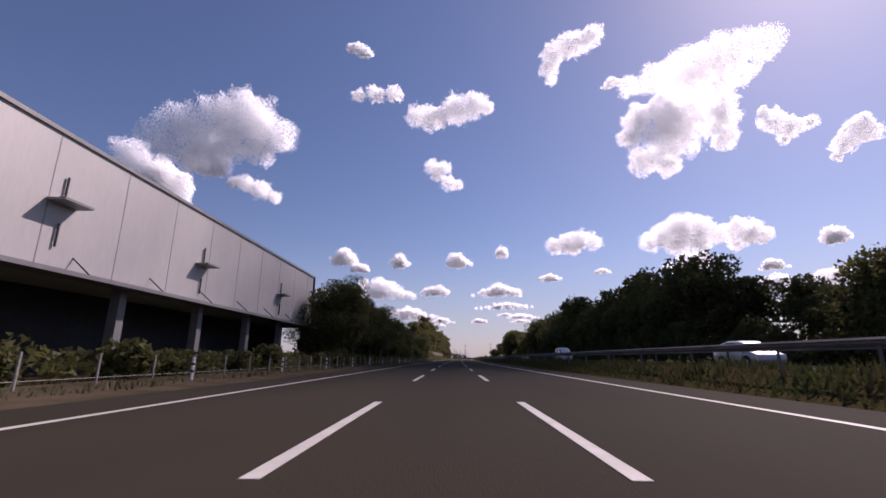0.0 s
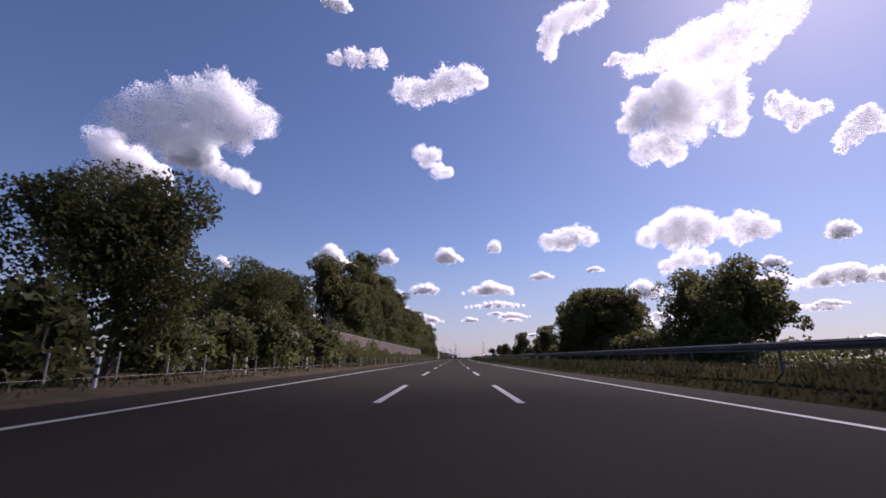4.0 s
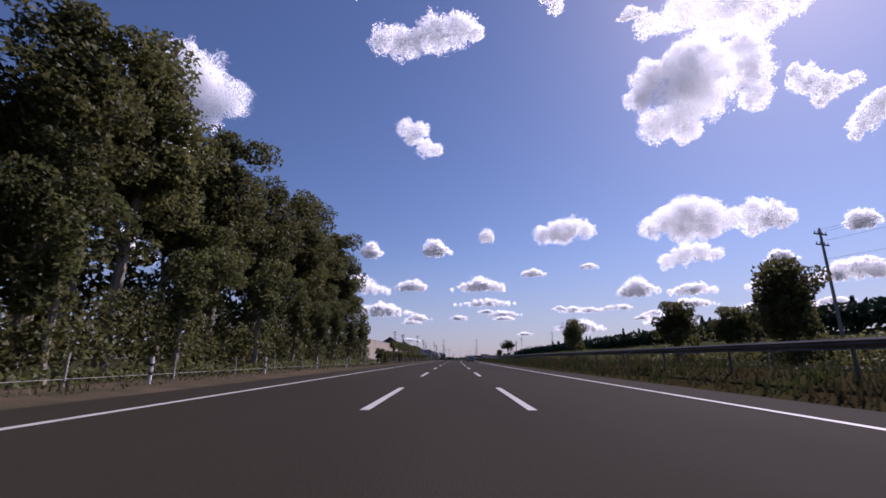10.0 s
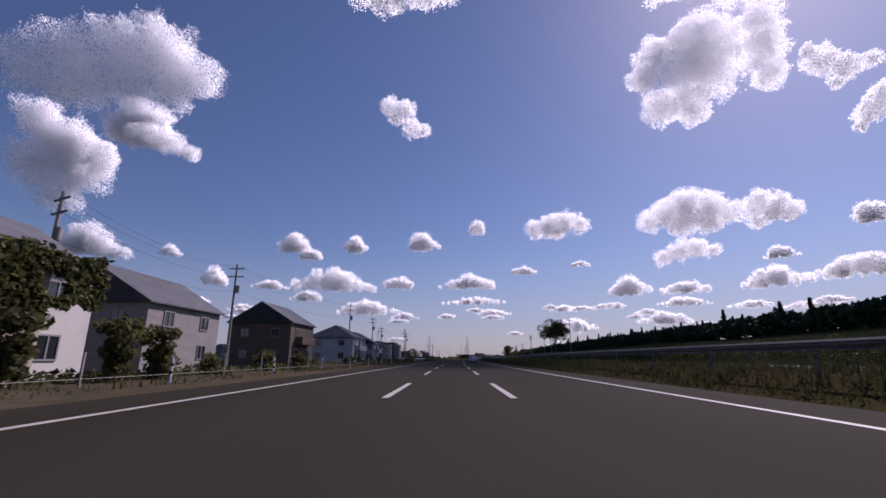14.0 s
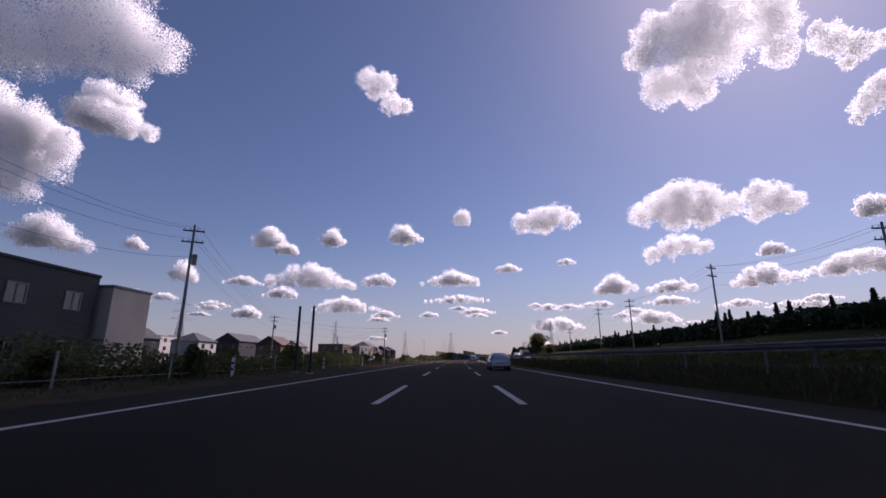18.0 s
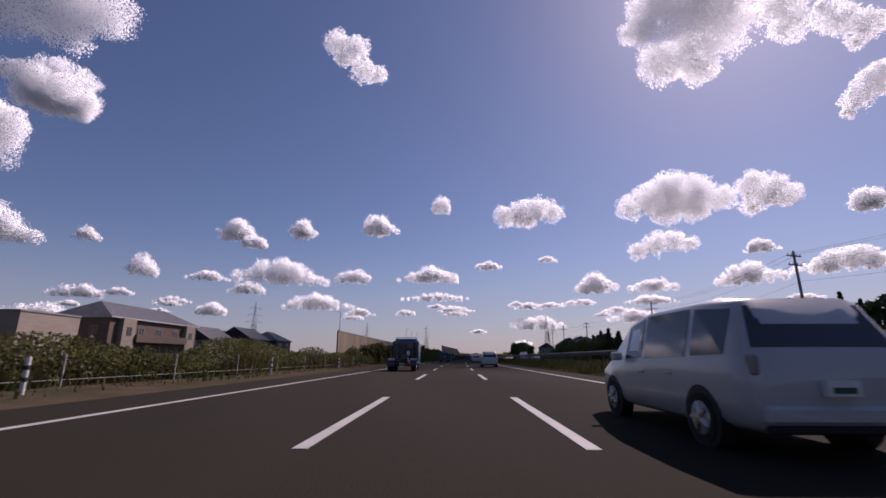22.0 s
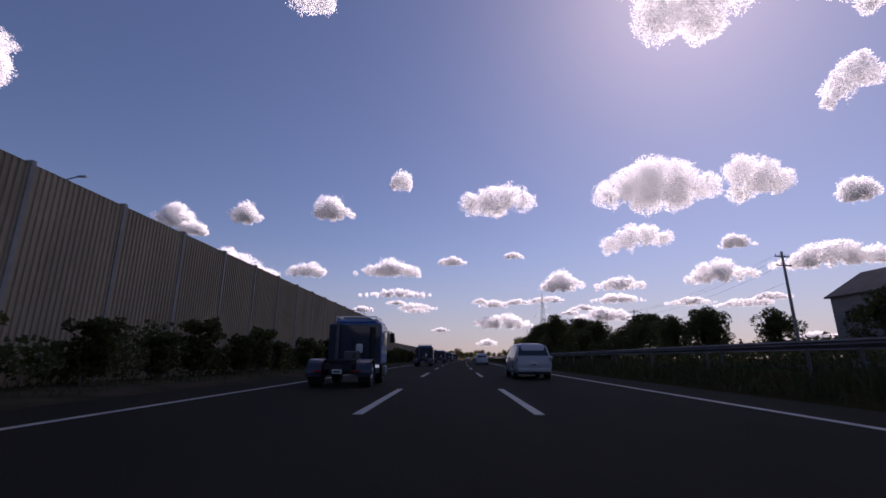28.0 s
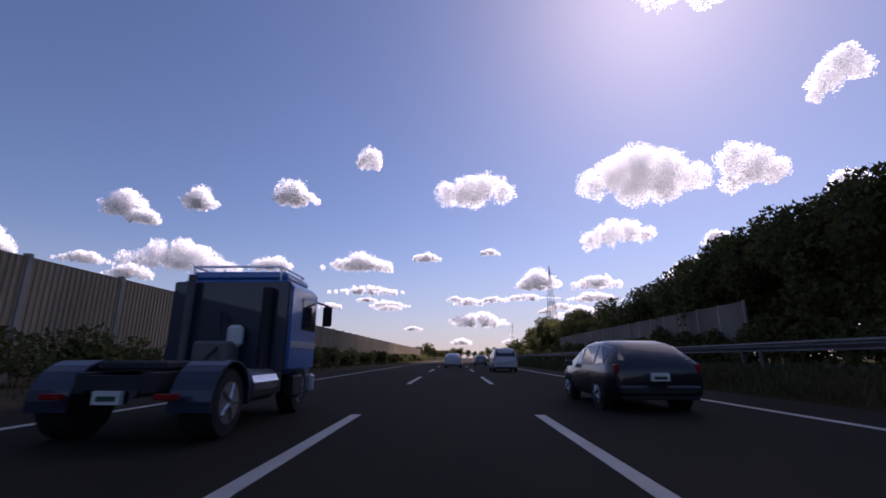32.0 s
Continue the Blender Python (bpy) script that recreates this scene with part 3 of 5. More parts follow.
plant(FARWOOD[1], [put(268, 27, 0, 0, (0.9, 0.9, 1.1)), put(275, 29, 0, 30, 0.86), put(284, 28, 0, 80, (0.72, 0.72, 0.85)), put(290, 29, 0, 20, 0.84), put(297, 30, 0, 120, 0.76), put(301, 29, 0, 220, 0.5), put(322, 27.6, 0, 0, (0.95, 0.95, 1.22)), put(324.5, 25.2, 0, 40, 0.66), put(378, 25.6, 0, 50, (0.72, 0.72, 0.92)), put(381, 27.5, 0, 90, (0.6, 0.6, 0.7)), put(396, 25.6, 0, 130, (0.7, 0.7, 0.8)), put(401.5, 35.5, 0, 130, 0.8), put(445.5, 27, 0, 90, (0.74, 0.74, 1.04)), put(781.5, 25.2, 0, 70, 0.97), put(788, 30, 0, 10, 0.6), put(1069.5, 30.5, 0, 160, 0.74), put(1097.5, 35.5, 0, 60, (1.3, 1.3, 0.98)), put(1105.5, 25.8, 0, 10, (0.7, 0.7, 0.7)), put(1137.5, 26, 0, 90, (0.9, 0.9, 1.38)), put(1123, 29.5, 0, 200, 1.12), put(1116, 31, 0, 100, 1.0), put(1129, 33, 0, 20, 0.95), put(100, 28.5, 0, 40, (1.4, 1.4, 1.58)), put(108, 29, 0, 140, (1.35, 1.35, 1.5)), put(1152, 27.5, 0, 30, 0.92), put(1161, 28.5, 0, 140, 0.95), put(148, 28.5, 0, 20, 1.35), put(228, 28, 0, 20, (1.35, 1.35, 1.6)), put(236, 29, 0, 80, (1.35, 1.35, 1.66)), put(247, 29, 0, 200, (1.05, 1.05, 1.45)), put(222, 30, 0, 130, 1.5)])
plant(BACKWOOD, row(None, 60, 152, 32, 8, 0, 1, 1.05, 1.4) + row(None, 1150, 1390, 37, 8, 0, 1.5, 0.95, 1.3))
plant(VINE, row(None, 316, 414, -13.3, 6.5, 0, 0.5, 0.8, 1.15))
plant(FARWOOD[0], row(None, 1160, 1380, 33.0, 8, 0, 1.8, 0.8, 1.3) + row(None, 1040, 1122, 31, 9, 0, 2, 0.45, 0.65) + row(None, 1146, 1200, 29, 8, 0, 1.5, 0.55, 0.85) + row(None, 1192, 1218, 32, 5, 0, 1, 1.1, 1.3))
plant(BACKWOOD, [put(1740 + R.uniform(-15, 15), u, 0, R.uniform(0, 360), R.uniform(0.9, 1.4)) for u in range(-90, 100, 9)])
plant(BACKWOOD, row(None, 1400, 1700, -26, 16, 0, 6, 0.5, 1.0) + row(None, 1390, 1700, 34, 12, 0, 6, 0.6, 1.1))
plant(PINE, [put(609, 26.6, 0.2, 0, (1.12, 1.12, 0.93))])
plant(CONIFER[0], row(None, 330, 860, 41, 5.0, 3.4, 1.2, 0.5, 0.72) + row(None, 866, 898, 33, 3.0, 0.2, 1.5, 0.9, 1.2))
plant(CONIFER[1], row(None, 400, 860, 43.5, 8.0, 3.8, 1.2, 0.48, 0.66))
for thing, poses in todo.items():
    place_all(thing, poses)

strip("bank", [(26, -0.09), (31, 0.9), (37, 3.0), (42, 4.0), (60, 4.2), (75, -0.09)], 300, 880, 6, M_SCRUB, label="grassy bank beyond the opposite carriageway", category="bank", wobble=0.5)


def thicket(name, s0, s1, u, depth, h, mat, density, leaf, label, category="undergrowth", z=0.0, floor=0.15, rough=0.5, holes=1.0):
    """A run of undergrowth: leaves heaped in uneven mounds along the road, ONE mass that nobody could count."""
    rng = np.random.default_rng(int(abs(s0 * 3 + u * 11)) + 500)
    V, Fc, base = [], [], 0
    n = int((s1 - s0) * density)
    ss, uu = rng.uniform(s0, s1, n), rng.uniform(-0.5, 0.5, n)
    for s, f in zip(ss, uu):
        top = h * (1 - rough * 0.5 + rough * noise.noise(Vector((s * 0.21, u, 0))) + rough * 0.4 * noise.noise(Vector((s * 0.9, u, 3)))) * (1 - 1.6 * f * f)
        zz = z + top * (floor + (1 - floor) * rng.uniform(0, 1) ** 0.6)
        if noise.noise(Vector((s * 0.28, zz * 0.55, 7))) > holes:
            continue
        p = np.array(at(s, u + f * depth, zz))
        a = rng.normal(size=3)
        a /= np.linalg.norm(a)
        b = np.cross(a, rng.normal(size=3))
        b /= np.linalg.norm(b)
        k = leaf * rng.uniform(0.6, 1.3)
        V += [p - a * k, p + a * k * 0.4 + b * k * 0.7, p + a * k * 0.7 - b * k * 0.6]
        Fc.append((base, base + 1, base + 2))
        base += 3
    return tagged(mesh_object(name, V, Fc, mat), label, category, kind="stuff")


def grass(name, s0, s1, u0, u1, count, h, label, mat=None):
    """Blades standing in the verge."""
    rng = np.random.default_rng(int(abs(s0 + u0 * 7)) + 900)
    V, Fc = [], []
    for i in range(count):
        s, u = rng.uniform(s0, s1), rng.uniform(u0, u1)
        tuft = 0.5 + 0.9 * max(0, noise.noise(Vector((s * 0.35, u * 0.8, 1))))
        k = h * tuft * rng.uniform(0.5, 1.3)
        p = at(s, u, 0.0 if u < 0 else max(0, min(0.5, (u - 7.4) * 0.28)))
        a = rng.uniform(0, 6.28)
        w, d = Vector((math.cos(a), math.sin(a), 0)) * (0.03 + 0.03 * k), Vector((rng.uniform(-0.4, 0.4), rng.uniform(-0.4, 0.4), 1)) * k
        V += [p - w, p + w, p + d]
        Fc.append((3 * i, 3 * i + 1, 3 * i + 2))
    return tagged(mesh_object(name, V, Fc, mat or M_GRASS), label, "grass", kind="stuff")


thicket("undergrowth", 126, 150, -14.0, 3.4, 6.4, M_LEAF_B, 420, 0.2, "tall light green saplings behind the fence")
thicket("undergrowth", 120, 214, -13.4, 2.6, 3.8, M_LEAF_B, 170, 0.2, "thick light green bushes behind the fence")
thicket("undergrowth", -20, 62, -13.0, 2.0, 1.7, M_LEAF, 70, 0.17, "dark shrubs in front of the warehouse")
thicket("undergrowth", 58, 126, -16.5, 3.0, 3.0, M_LEAF, 190, 0.15, "low shrubs under the trees")
thicket("undergrowth", 192, 320, -14.9, 2.2, 6.4, M_LEAF_B, 300, 0.16, "shrubs and saplings above the noise wall")
thicket("weeds", 192, 320, -11.9, 1.9, 2.3, M_LEAF, 420, 0.10, "tall weeds at the foot of the noise wall")
thicket("undergrowth", 312, 416, -15.0, 3.0, 5.6, M_LEAF, 380, 0.14, "dense climbers and saplings at the wood's edge", rough=0.85)
thicket("weeds", 312, 416, -11.8, 1.6, 0.9, M_LEAF_B, 80, 0.12, "weeds at the foot of the wood")
thicket("undergrowth", 180, 420, -25, 4.0, 12.0, M_LEAF, 130, 0.38, "dark undergrowth deep in the wood")
thicket("undergrowth", 56, 130, -19, 3.0, 5.2, M_LEAF, 300, 0.24, "dark shrubs behind the roadside trees")


def ivy(s0, s1, u, top, count, leaf, mat):
    """Creepers hanging over a wall's top, in tongues of uneven length."""
    rng = np.random.default_rng(77)
    V, Fc = [], []
    while len(Fc) < count:
        s, f = rng.uniform(s0, s1), rng.uniform(0, 1)
        hang = top * min(0.98, 0.3 + 0.007 * max(0, s - 462) + 0.8 * noise.noise(Vector((s * 0.23, 0, 4))) + 0.25 * noise.noise(Vector((s * 1.1, 2, 4))))
        if hang < 0.3 or noise.noise(Vector((s * 0.6, f * hang * 0.5, 9))) > 0.42:
            continue
        p = np.array(at(s, u + rng.uniform(-0.2, 0.34) * (1.2 - f), top + 0.42 - f * hang + 0.25 * noise.noise(Vector((s * 0.7, 1, 1)))))
        a, b = rng.normal(size=3), rng.normal(size=3)
        a /= np.linalg.norm(a)
        b = np.cross(a, b) / np.linalg.norm(np.cross(a, b))
        k, n = leaf * rng.uniform(0.6, 1.3), len(V)
        V += [p - a * k, p + b * k * 0.6, p + a * k, p - b * k * 0.6]
        Fc.append((n, n + 1, n + 2, n + 3))
    return tagged(mesh_object("ivy", V, Fc, mat), "dark green ivy hanging over the top of the beige wall", "ivy", kind="stuff")


ivy(440, 504, -13.75, 4.1, 52000, 0.13, M_LEAF_B)
thicket("weeds", 412, 560, -12.2, 1.5, 0.7, M_LEAF_B, 70, 0.11, "low weeds along the wall")
thicket("hedge", 880, 1006, -11.9, 2.2, 4.5, M_LEAF_B, 900, 0.095, "dense dark green hedge in front of the noise wall", "hedge", floor=0.0, rough=0.22)
thicket("hedge", 834, 890, -12.0, 1.6, 2.4, M_LEAF_B, 800, 0.085, "dark shrubs in front of the grey wall", "hedge", floor=0.0, rough=0.75)
thicket("hedge", 1000, 1330, -12.0, 1.4, 2.2, M_LEAF_B, 170, 0.13, "low dark shrubs at the foot of the noise wall", "hedge")
thicket("weeds", 560, 836, -13.0, 2.4, 0.8, M_LEAF_B, 60, 0.12, "dry weeds between road and houses")
thicket("weeds", 600, 690, -12.3, 2.2, 1.5, M_LEAF_B, 330, 0.085, "dark green weeds hiding the fence beside the houses")
thicket("weeds", 764, 838, -12.4, 3.0, 2.0, M_LEAF, 800, 0.075, "green weeds beside the shoulder")
thicket("undergrowth", -20, 156, 25.4, 2.8, 5.0, M_LEAF, 380, 0.22, "dark shrubs at the foot of the far wood")
thicket("undergrowth", 180, 258, 26.0, 3.0, 5.6, M_LEAF, 220, 0.28, "dense shrubs below the tall trees across the road")
thicket("undergrowth", 156, 470, 26.2, 3.0, 2.4, M_LEAF, 120, 0.17, "shrubs beyond the opposite carriageway")
thicket("undergrowth", 300, 880, 33, 9.0, 2.6, M_LEAF, 170, 0.2, "rough scrub on the bank", z=0.5)
thicket("undergrowth", 330, 870, 42, 5.0, 3.5, M_CONIFER, 150, 0.4, "dense dark young conifers along the top of the bank", z=3.4, rough=0.25)
thicket("undergrowth", 880, 1100, 28, 3.0, 2.6, M_LEAF, 90, 0.22, "shrubs beyond the opposite carriageway")
thicket("undergrowth", 878, 928, 30, 4.0, 5.8, M_LEAF, 420, 0.2, "dark trees and shrubs hiding the houses across the road", rough=0.35)
thicket("undergrowth", 1090, 1400, 26.0, 2.4, 4.6, M_LEAF, 200, 0.3, "dark shrubs under the wood")
thicket("distant_woods", 1300, 1750, -60, 50, 9, M_LEAF, 20, 0.9, "dark distant trees along the horizon", "woods")
thicket("distant_woods", 300, 1300, 130, 60, 10, M_LEAF, 14, 1.2, "dark distant trees along the horizon", "woods")
thicket("distant_woods", 450, 1300, -260, 80, 11, M_LEAF, 14, 1.4, "dark distant trees along the horizon", "woods")
grass("verge_grass", -20, 1300, -14.0, -9.2, 90000, 0.34, "dry green verge grass in uneven tufts")
grass("median_grass", -20, 1300, 7.5, 11.4, 170000, 0.46, "rough green grass of the central reservation")
M_DRY = leafy("dry_grass", (0.20, 0.15, 0.07), (0.13, 0.12, 0.05), 0.25)
grass("tall_grass", 760, 838, -14.2, -10.8, 14000, 1.3, "tall green grass among the weeds")
grass("dry_grass", 620, 830, -22, -12, 16000, 0.5, "tall dry yellow grass in the field", M_DRY)

# ---- walls ----


def ribbed_wall(name, s0, s1, u, heights, mat, label, rib=0.3, deep=0.06, bay=4.0, joint=0.08):
    """A noise wall of ribbed panels between steel posts, one panel a bay; heights: (from s, height)."""
    w = empty(name, Matrix(), label, "noise wall", kind="structure")
    meshes = {}
    n = int((s1 - s0) / bay)
    for i in range(n):
        s = s0 + i * bay
        h = [b for a, b in heights if a <= s][-1]
        if h not in meshes:
            k = int(bay / rib)
            V, Fc = [], []
            for j in range(k + 1):
                for a, x in ((0.0, 0.0), (0.42, 0.0), (0.5, deep), (0.92, deep)):
                    y = -bay / 2 + (j + a) * rib
                    if y <= bay / 2 - 0.05:
                        V += [(x, y, -0.1), (x, y, h)]
            V += [(V[-1][0], bay / 2 - 0.004, -0.1), (V[-1][0], bay / 2 - 0.004, h)]
            q = len(V) // 2
            Fc = [(2 * a, 2 * a + 2, 2 * a + 3, 2 * a + 1) for a in range(q - 1)]
            b = len(V)
            V += [(-0.1, -bay / 2, -0.1), (-0.1, -bay / 2, h), (-0.1, V[2 * q - 2][1], -0.1), (-0.1, V[2 * q - 2][1], h)]
            Fc += [(b, b + 1, b + 3, b + 2), (0, 1, b + 1, b), (2 * q - 2, 2 * q - 1, b + 3, b + 2)] + [(2 * a + 1, 2 * a + 3, b + 3, b + 1) for a in range(q - 1)]
            me = bpy.data.meshes.new("panel")
            me.from_pydata(V, [], Fc)
            me.materials.append(mat)
            pm = bmesh.new()
            box(pm, -0.12, -joint, -0.2, 0.1 if joint > 0.05 else deep + 0.012, joint, h + (0.1 if joint > 0.05 else 0.0))
            po = bpy.data.meshes.new("post")
            pm.to_mesh(po), pm.free()
            po.materials.append(M_CONCRETE if joint > 0.05 else M_OLDWALL)
            cm = bmesh.new()
            box(cm, -0.13, -bay / 2, h, deep + 0.03, bay / 2, h + 0.09, 0.01)
            co_ = bpy.data.meshes.new("coping")
            cm.to_mesh(co_), cm.free()
            co_.materials.append(M_CONCRETE)
            meshes[h] = me, po, co_
        share("panel", meshes[h][0], w, put(s + bay / 2, u))
        share("post", meshes[h][1], w, put(s, u))
        if joint <= 0.05:
            share("coping", meshes[h][2], w, put(s + bay / 2, u))
    return w


ribbed_wall("noise_wall_1", 188, 308, -13.2, [(0, 3.75)], M_PANEL, "pinkish beige noise wall of vertical ribbed panels", 0.2, 0.02, 4.0, 0.012)
ribbed_wall("noise_wall_2", 834, 1002, -13.4, [(0, 3.9)], M_TALLPANEL, "grey brown ribbed noise wall behind bushes", 0.2, 0.007, 4.0, 0.012)
ribbed_wall("noise_wall_3", 1002, 1322, -13.4, [(0, 6.9), (1093, 5.6), (1101, 4.9), (1105, 4.0)], M_TALLPANEL, "high grey brown ribbed noise wall with stepped top", 0.22, 0.045)
ribbed_wall("noise_wall_4", 1206, 1282, 27.0, [(0, 6.0)], M_OLDWALL, "grey noise wall across the road below trees", 0.5)
ribbed_wall("noise_wall_5", 414, 442, -14.0, [(0, 3.9)], M_BEIGE, "smooth beige wall panels beside the verge", 1.0, 0.012, 4.0, 0.01)
ribbed_wall("noise_wall_6", 442, 502, -14.0, [(0, 4.1)], M_BEIGE, "beige wall panels overgrown with ivy", 1.0, 0.012, 4.0, 0.01)

# ---- rails, fences, posts ----
RAIL = [(0.0, 0.0), (0.02, 0.02), (0.05, 0.05), (0.02, 0.08), (0.02, 0.10), (0.05, 0.13), (0.02, 0.16), (0.0, 0.18)]


def guard_rail(s0, s1, u, z, face, label, gap=4.0, mat=None):
    g = empty("guard_rail", Matrix(), label, "guard rail", "guard rails along the road", "structure")
    strip("beam", [(u + face * x, z + h) for x, h in RAIL], s0, s1, 4, mat or M_STEEL, g, kind="")
    bm = bmesh.new()
    tube(bm, (0, 0, -0.3), (0, 0, z + 0.16), 0.04, n=8)
    me = bpy.data.meshes.new("post")
    bm.to_mesh(me), bm.free()
    me.materials.append(mat or M_POLE)
    for i in range(int((s1 - s0) / gap)):
        share("post", me, g, put(s0 + 1 + i * gap, u - face * 0.07))


guard_rail(-20, 1300, 8.9, 1.14, -1, "dull grey steel guard rail in the central reservation", 4.5, M_RAIL)
guard_rail(-20, 1300, 10.4, 1.10, 1, "dull grey steel guard rail facing the opposite carriageway", 6, M_RAIL)
guard_rail(590, 616, -9.6, 0.66, 1, "weathered white steel guard rail beside the shoulder", 3.5, M_WHITEPOST)


def fence(s0, s1, u, label, gap=2.6, h=1.05, wires=3):
    """A wire fence: posts and level wires."""
    f = empty("wire_fence", Matrix(), label, "fence", "fences along the verge", "structure")
    bm = bmesh.new()
    tube(bm, (0, 0, -0.2), (0, 0, h), 0.035, n=6)
    me = bpy.data.meshes.new("fence_post")
    bm.to_mesh(me), bm.free()
    me.materials.append(M_CONCRETE)
    for i in range(int((s1 - s0) / gap)):
        share("fence_post", me, f, put(s0 + i * gap, u, 0, 0, (1, 1, R.uniform(0.94, 1.05))))
    for k in range(wires):
        z = 0.3 + k * 0.33
        strip("wire", [(u - 0.006, z), (u, z + 0.012), (u + 0.006, z), (u - 0.006, z)], s0, s1, 8, M_POLE, f, kind="")


fence(-20, 192, -11.0, "low wire fence on grey posts along the verge", wires=1)
fence(196, 310, -10.8, "low grey posts before the noise wall", 3.0, wires=0)
fence(312, 420, -11.0, "low wire fence on grey posts before the wood", 5.0, wires=1)
fence(420, 560, -10.6, "low wire fence on grey posts along the verge", 4.0, wires=1)
fence(636, 836, -10.8, "low wire fence beside the field", 5.0, wires=1)


def delineator(label):
    d = empty("delineator", Matrix(), label, "marker post", "marker posts along the shoulder")
    bm = bmesh.new()
    tube(bm, (0, 0, -0.1), (0, 0, 0.92), 0.055, n=10)
    part("post", bm, M_WHITEPOST, d)
    bm = bmesh.new()
    for z in (0.35, 0.62):
        tube(bm, (0, 0, z), (0, 0, z + 0.1), 0.058, n=10)
    part("band", bm, M_DARK, d, "dark band round the post")
    bm = bmesh.new()
    tube(bm, (0, 0, 0.92), (0, 0, 0.95), 0.05, 0.02, 10)
    part("cap", bm, M_DARK, d)
    return d


place_all(delineator("white marker post with dark bands in the verge"), [put(s, -9.9, 0, R.uniform(0, 60)) for s in range(8, 560, 9)] + [put(s, -9.9) for s in range(640, 830, 14)])

# ---- poles and wires ----


def sign_post(m, h):
    """A bare dark post on a bolted plate, with a cap."""
    p = empty("sign_post", m, "tall dark brown steel post standing alone in the verge", "post", "bare posts in the verge")
    part("post", tube(bmesh.new(), (0, 0, 0.02), (0, 0, h), 0.075, n=14), M_DARK, p)
    part("cap", tube(bmesh.new(), (0, 0, h), (0, 0, h + 0.04), 0.085, 0.06, n=14), M_DARK, p)
    part("base_plate", box(bmesh.new(), -0.16, -0.16, -0.12, 0.16, 0.16, 0.03, 0.01), M_CONCRETE, p)
    for e in (-1, 1):
        for f in (-1, 1):
            part("bolt", tube(bmesh.new(), (e * 0.12, f * 0.12, 0.02), (e * 0.12, f * 0.12, 0.06), 0.014, n=6), M_STEEL, p)
    return p


sign_post(put(660.5, -9.35, 0.08), 3.85)
sign_post(put(660.2, -8.4, 0.02), 3.9)


def utility_pole(h, label, arms=2, box_=True):
    p = empty("utility_pole", Matrix(), label, "utility pole", "poles with wires")
    bm = bmesh.new()
    tube(bm, (0, 0, -0.5), (0, 0, h), 0.17, 0.1, 10)
    part("pole", bm, M_POLE, p)
    for k in range(arms):
        z = h - 0.5 - k * 0.9
        bm = bmesh.new()
        box(bm, -0.9, -0.05, z - 0.05, 0.9, 0.05, z + 0.05)
        part("crossarm", bm, M_DARK, p)
        for x in (-0.8, -0.3, 0.3, 0.8):
            bm = bmesh.new()
            tube(bm, (x, 0, z + 0.05), (x, 0, z + 0.25), 0.05, 0.03, 8)
            part("insulator", bm, M_WHITEPOST, p)
    if box_:
        bm = bmesh.new()
        tube(bm, (0.35, 0, h - 3.2), (0.35, 0, h - 2.4), 0.22, n=12)
        part("transformer", bm, M_POLE, p, "grey cylindrical transformer")
    return p


def street_lamp(h):
    p = empty("street_lamp", Matrix(), "slim grey street lamp behind the hedge", "street lamp", "street lamps")
    bm = bmesh.new()
    tube(bm, (0, 0, -0.5), (0, 0, h), 0.1, 0.06, 10)
    part("pole", bm, M_POLE, p)
    bm = bmesh.new()
    tube(bm, (0, 0, h), (0.9, 0, h + 0.25), 0.045, 0.04, 8)
    part("arm", bm, M_POLE, p)
    bm = bmesh.new()
    box(bm, 0.8, -0.1, h + 0.18, 1.4, 0.1, h + 0.3, 0.03)
    part("lantern", bm, M_WHITEPOST, p)
    return p


LEFT_POLES = [(512, -24, 10.9), (534, -24, 11), (585.5, -24, 13), (610.5, -24, 12.1), (623.5, -24, 10.2), (644.7, -19.3, 9.6), (672, -24, 12.9), (728, -40, 10), (761, -21.8, 9.6), (800, -48, 9)]
RIGHT_POLES = [(312.5, 37.2, 12.8), (325.5, 36.5, 12.1), (385, 35, 12.9), (640.5, 37.5, 14.0), (670, 36, 12), (698, 37.5, 14.3), (721.5, 34, 12.3), (754.5, 37.5, 14.2), (775, 34, 10), (826, 33, 11), (857, 32, 10), (905.5, 34, 10.4), (937, 34, 11.9), (960, 34, 12), (974, 34.5, 11.5), (1056, 32, 11), (1100, 34, 10)]
for k, (poles, label) in enumerate(((LEFT_POLES, "concrete utility pole among the houses"), (RIGHT_POLES, "tall utility pole beyond the opposite carriageway"))):
    base = utility_pole(11.0, label, 2, k == 0)
    place_all(base, [put(s, u, 0, R.uniform(-25, 25), (1, 1, h / 11.0)) for s, u, h in poles])
    for (s0, u0, h0), (s1, u1, h1) in zip(poles, poles[1:]):
        if not 0 < s1 - s0 < 60:
            continue
        w = bpy.data.curves.new("overhead_wire", "CURVE")
        w.dimensions, w.bevel_depth = "3D", 0.010
        for dx, dz in ((-0.5, -0.3), (0.5, -0.3), (0, -1.3), (0.1, -3.0)):
            sp = w.splines.new("POLY")
            sp.points.add(8)
            for i in range(9):
                f = i / 8
                q = at(s0, u0 + dx, h0 + dz).lerp(at(s1, u1 + dx, h1 + dz), f)
                sp.points[i].co = (q.x, q.y, q.z - 0.9 * 4 * f * (1 - f), 1)
        w.materials.append(M_DARK)
        tagged(new("overhead_wire", w), "thin black overhead wires sagging between poles", "wire", "overhead wires")
place_all(street_lamp(12.5), [put(967, -25, 0, 0), put(981, -25), put(996, -25), put(1040, -26), put(872, -24, 0, 180, 0.8)])


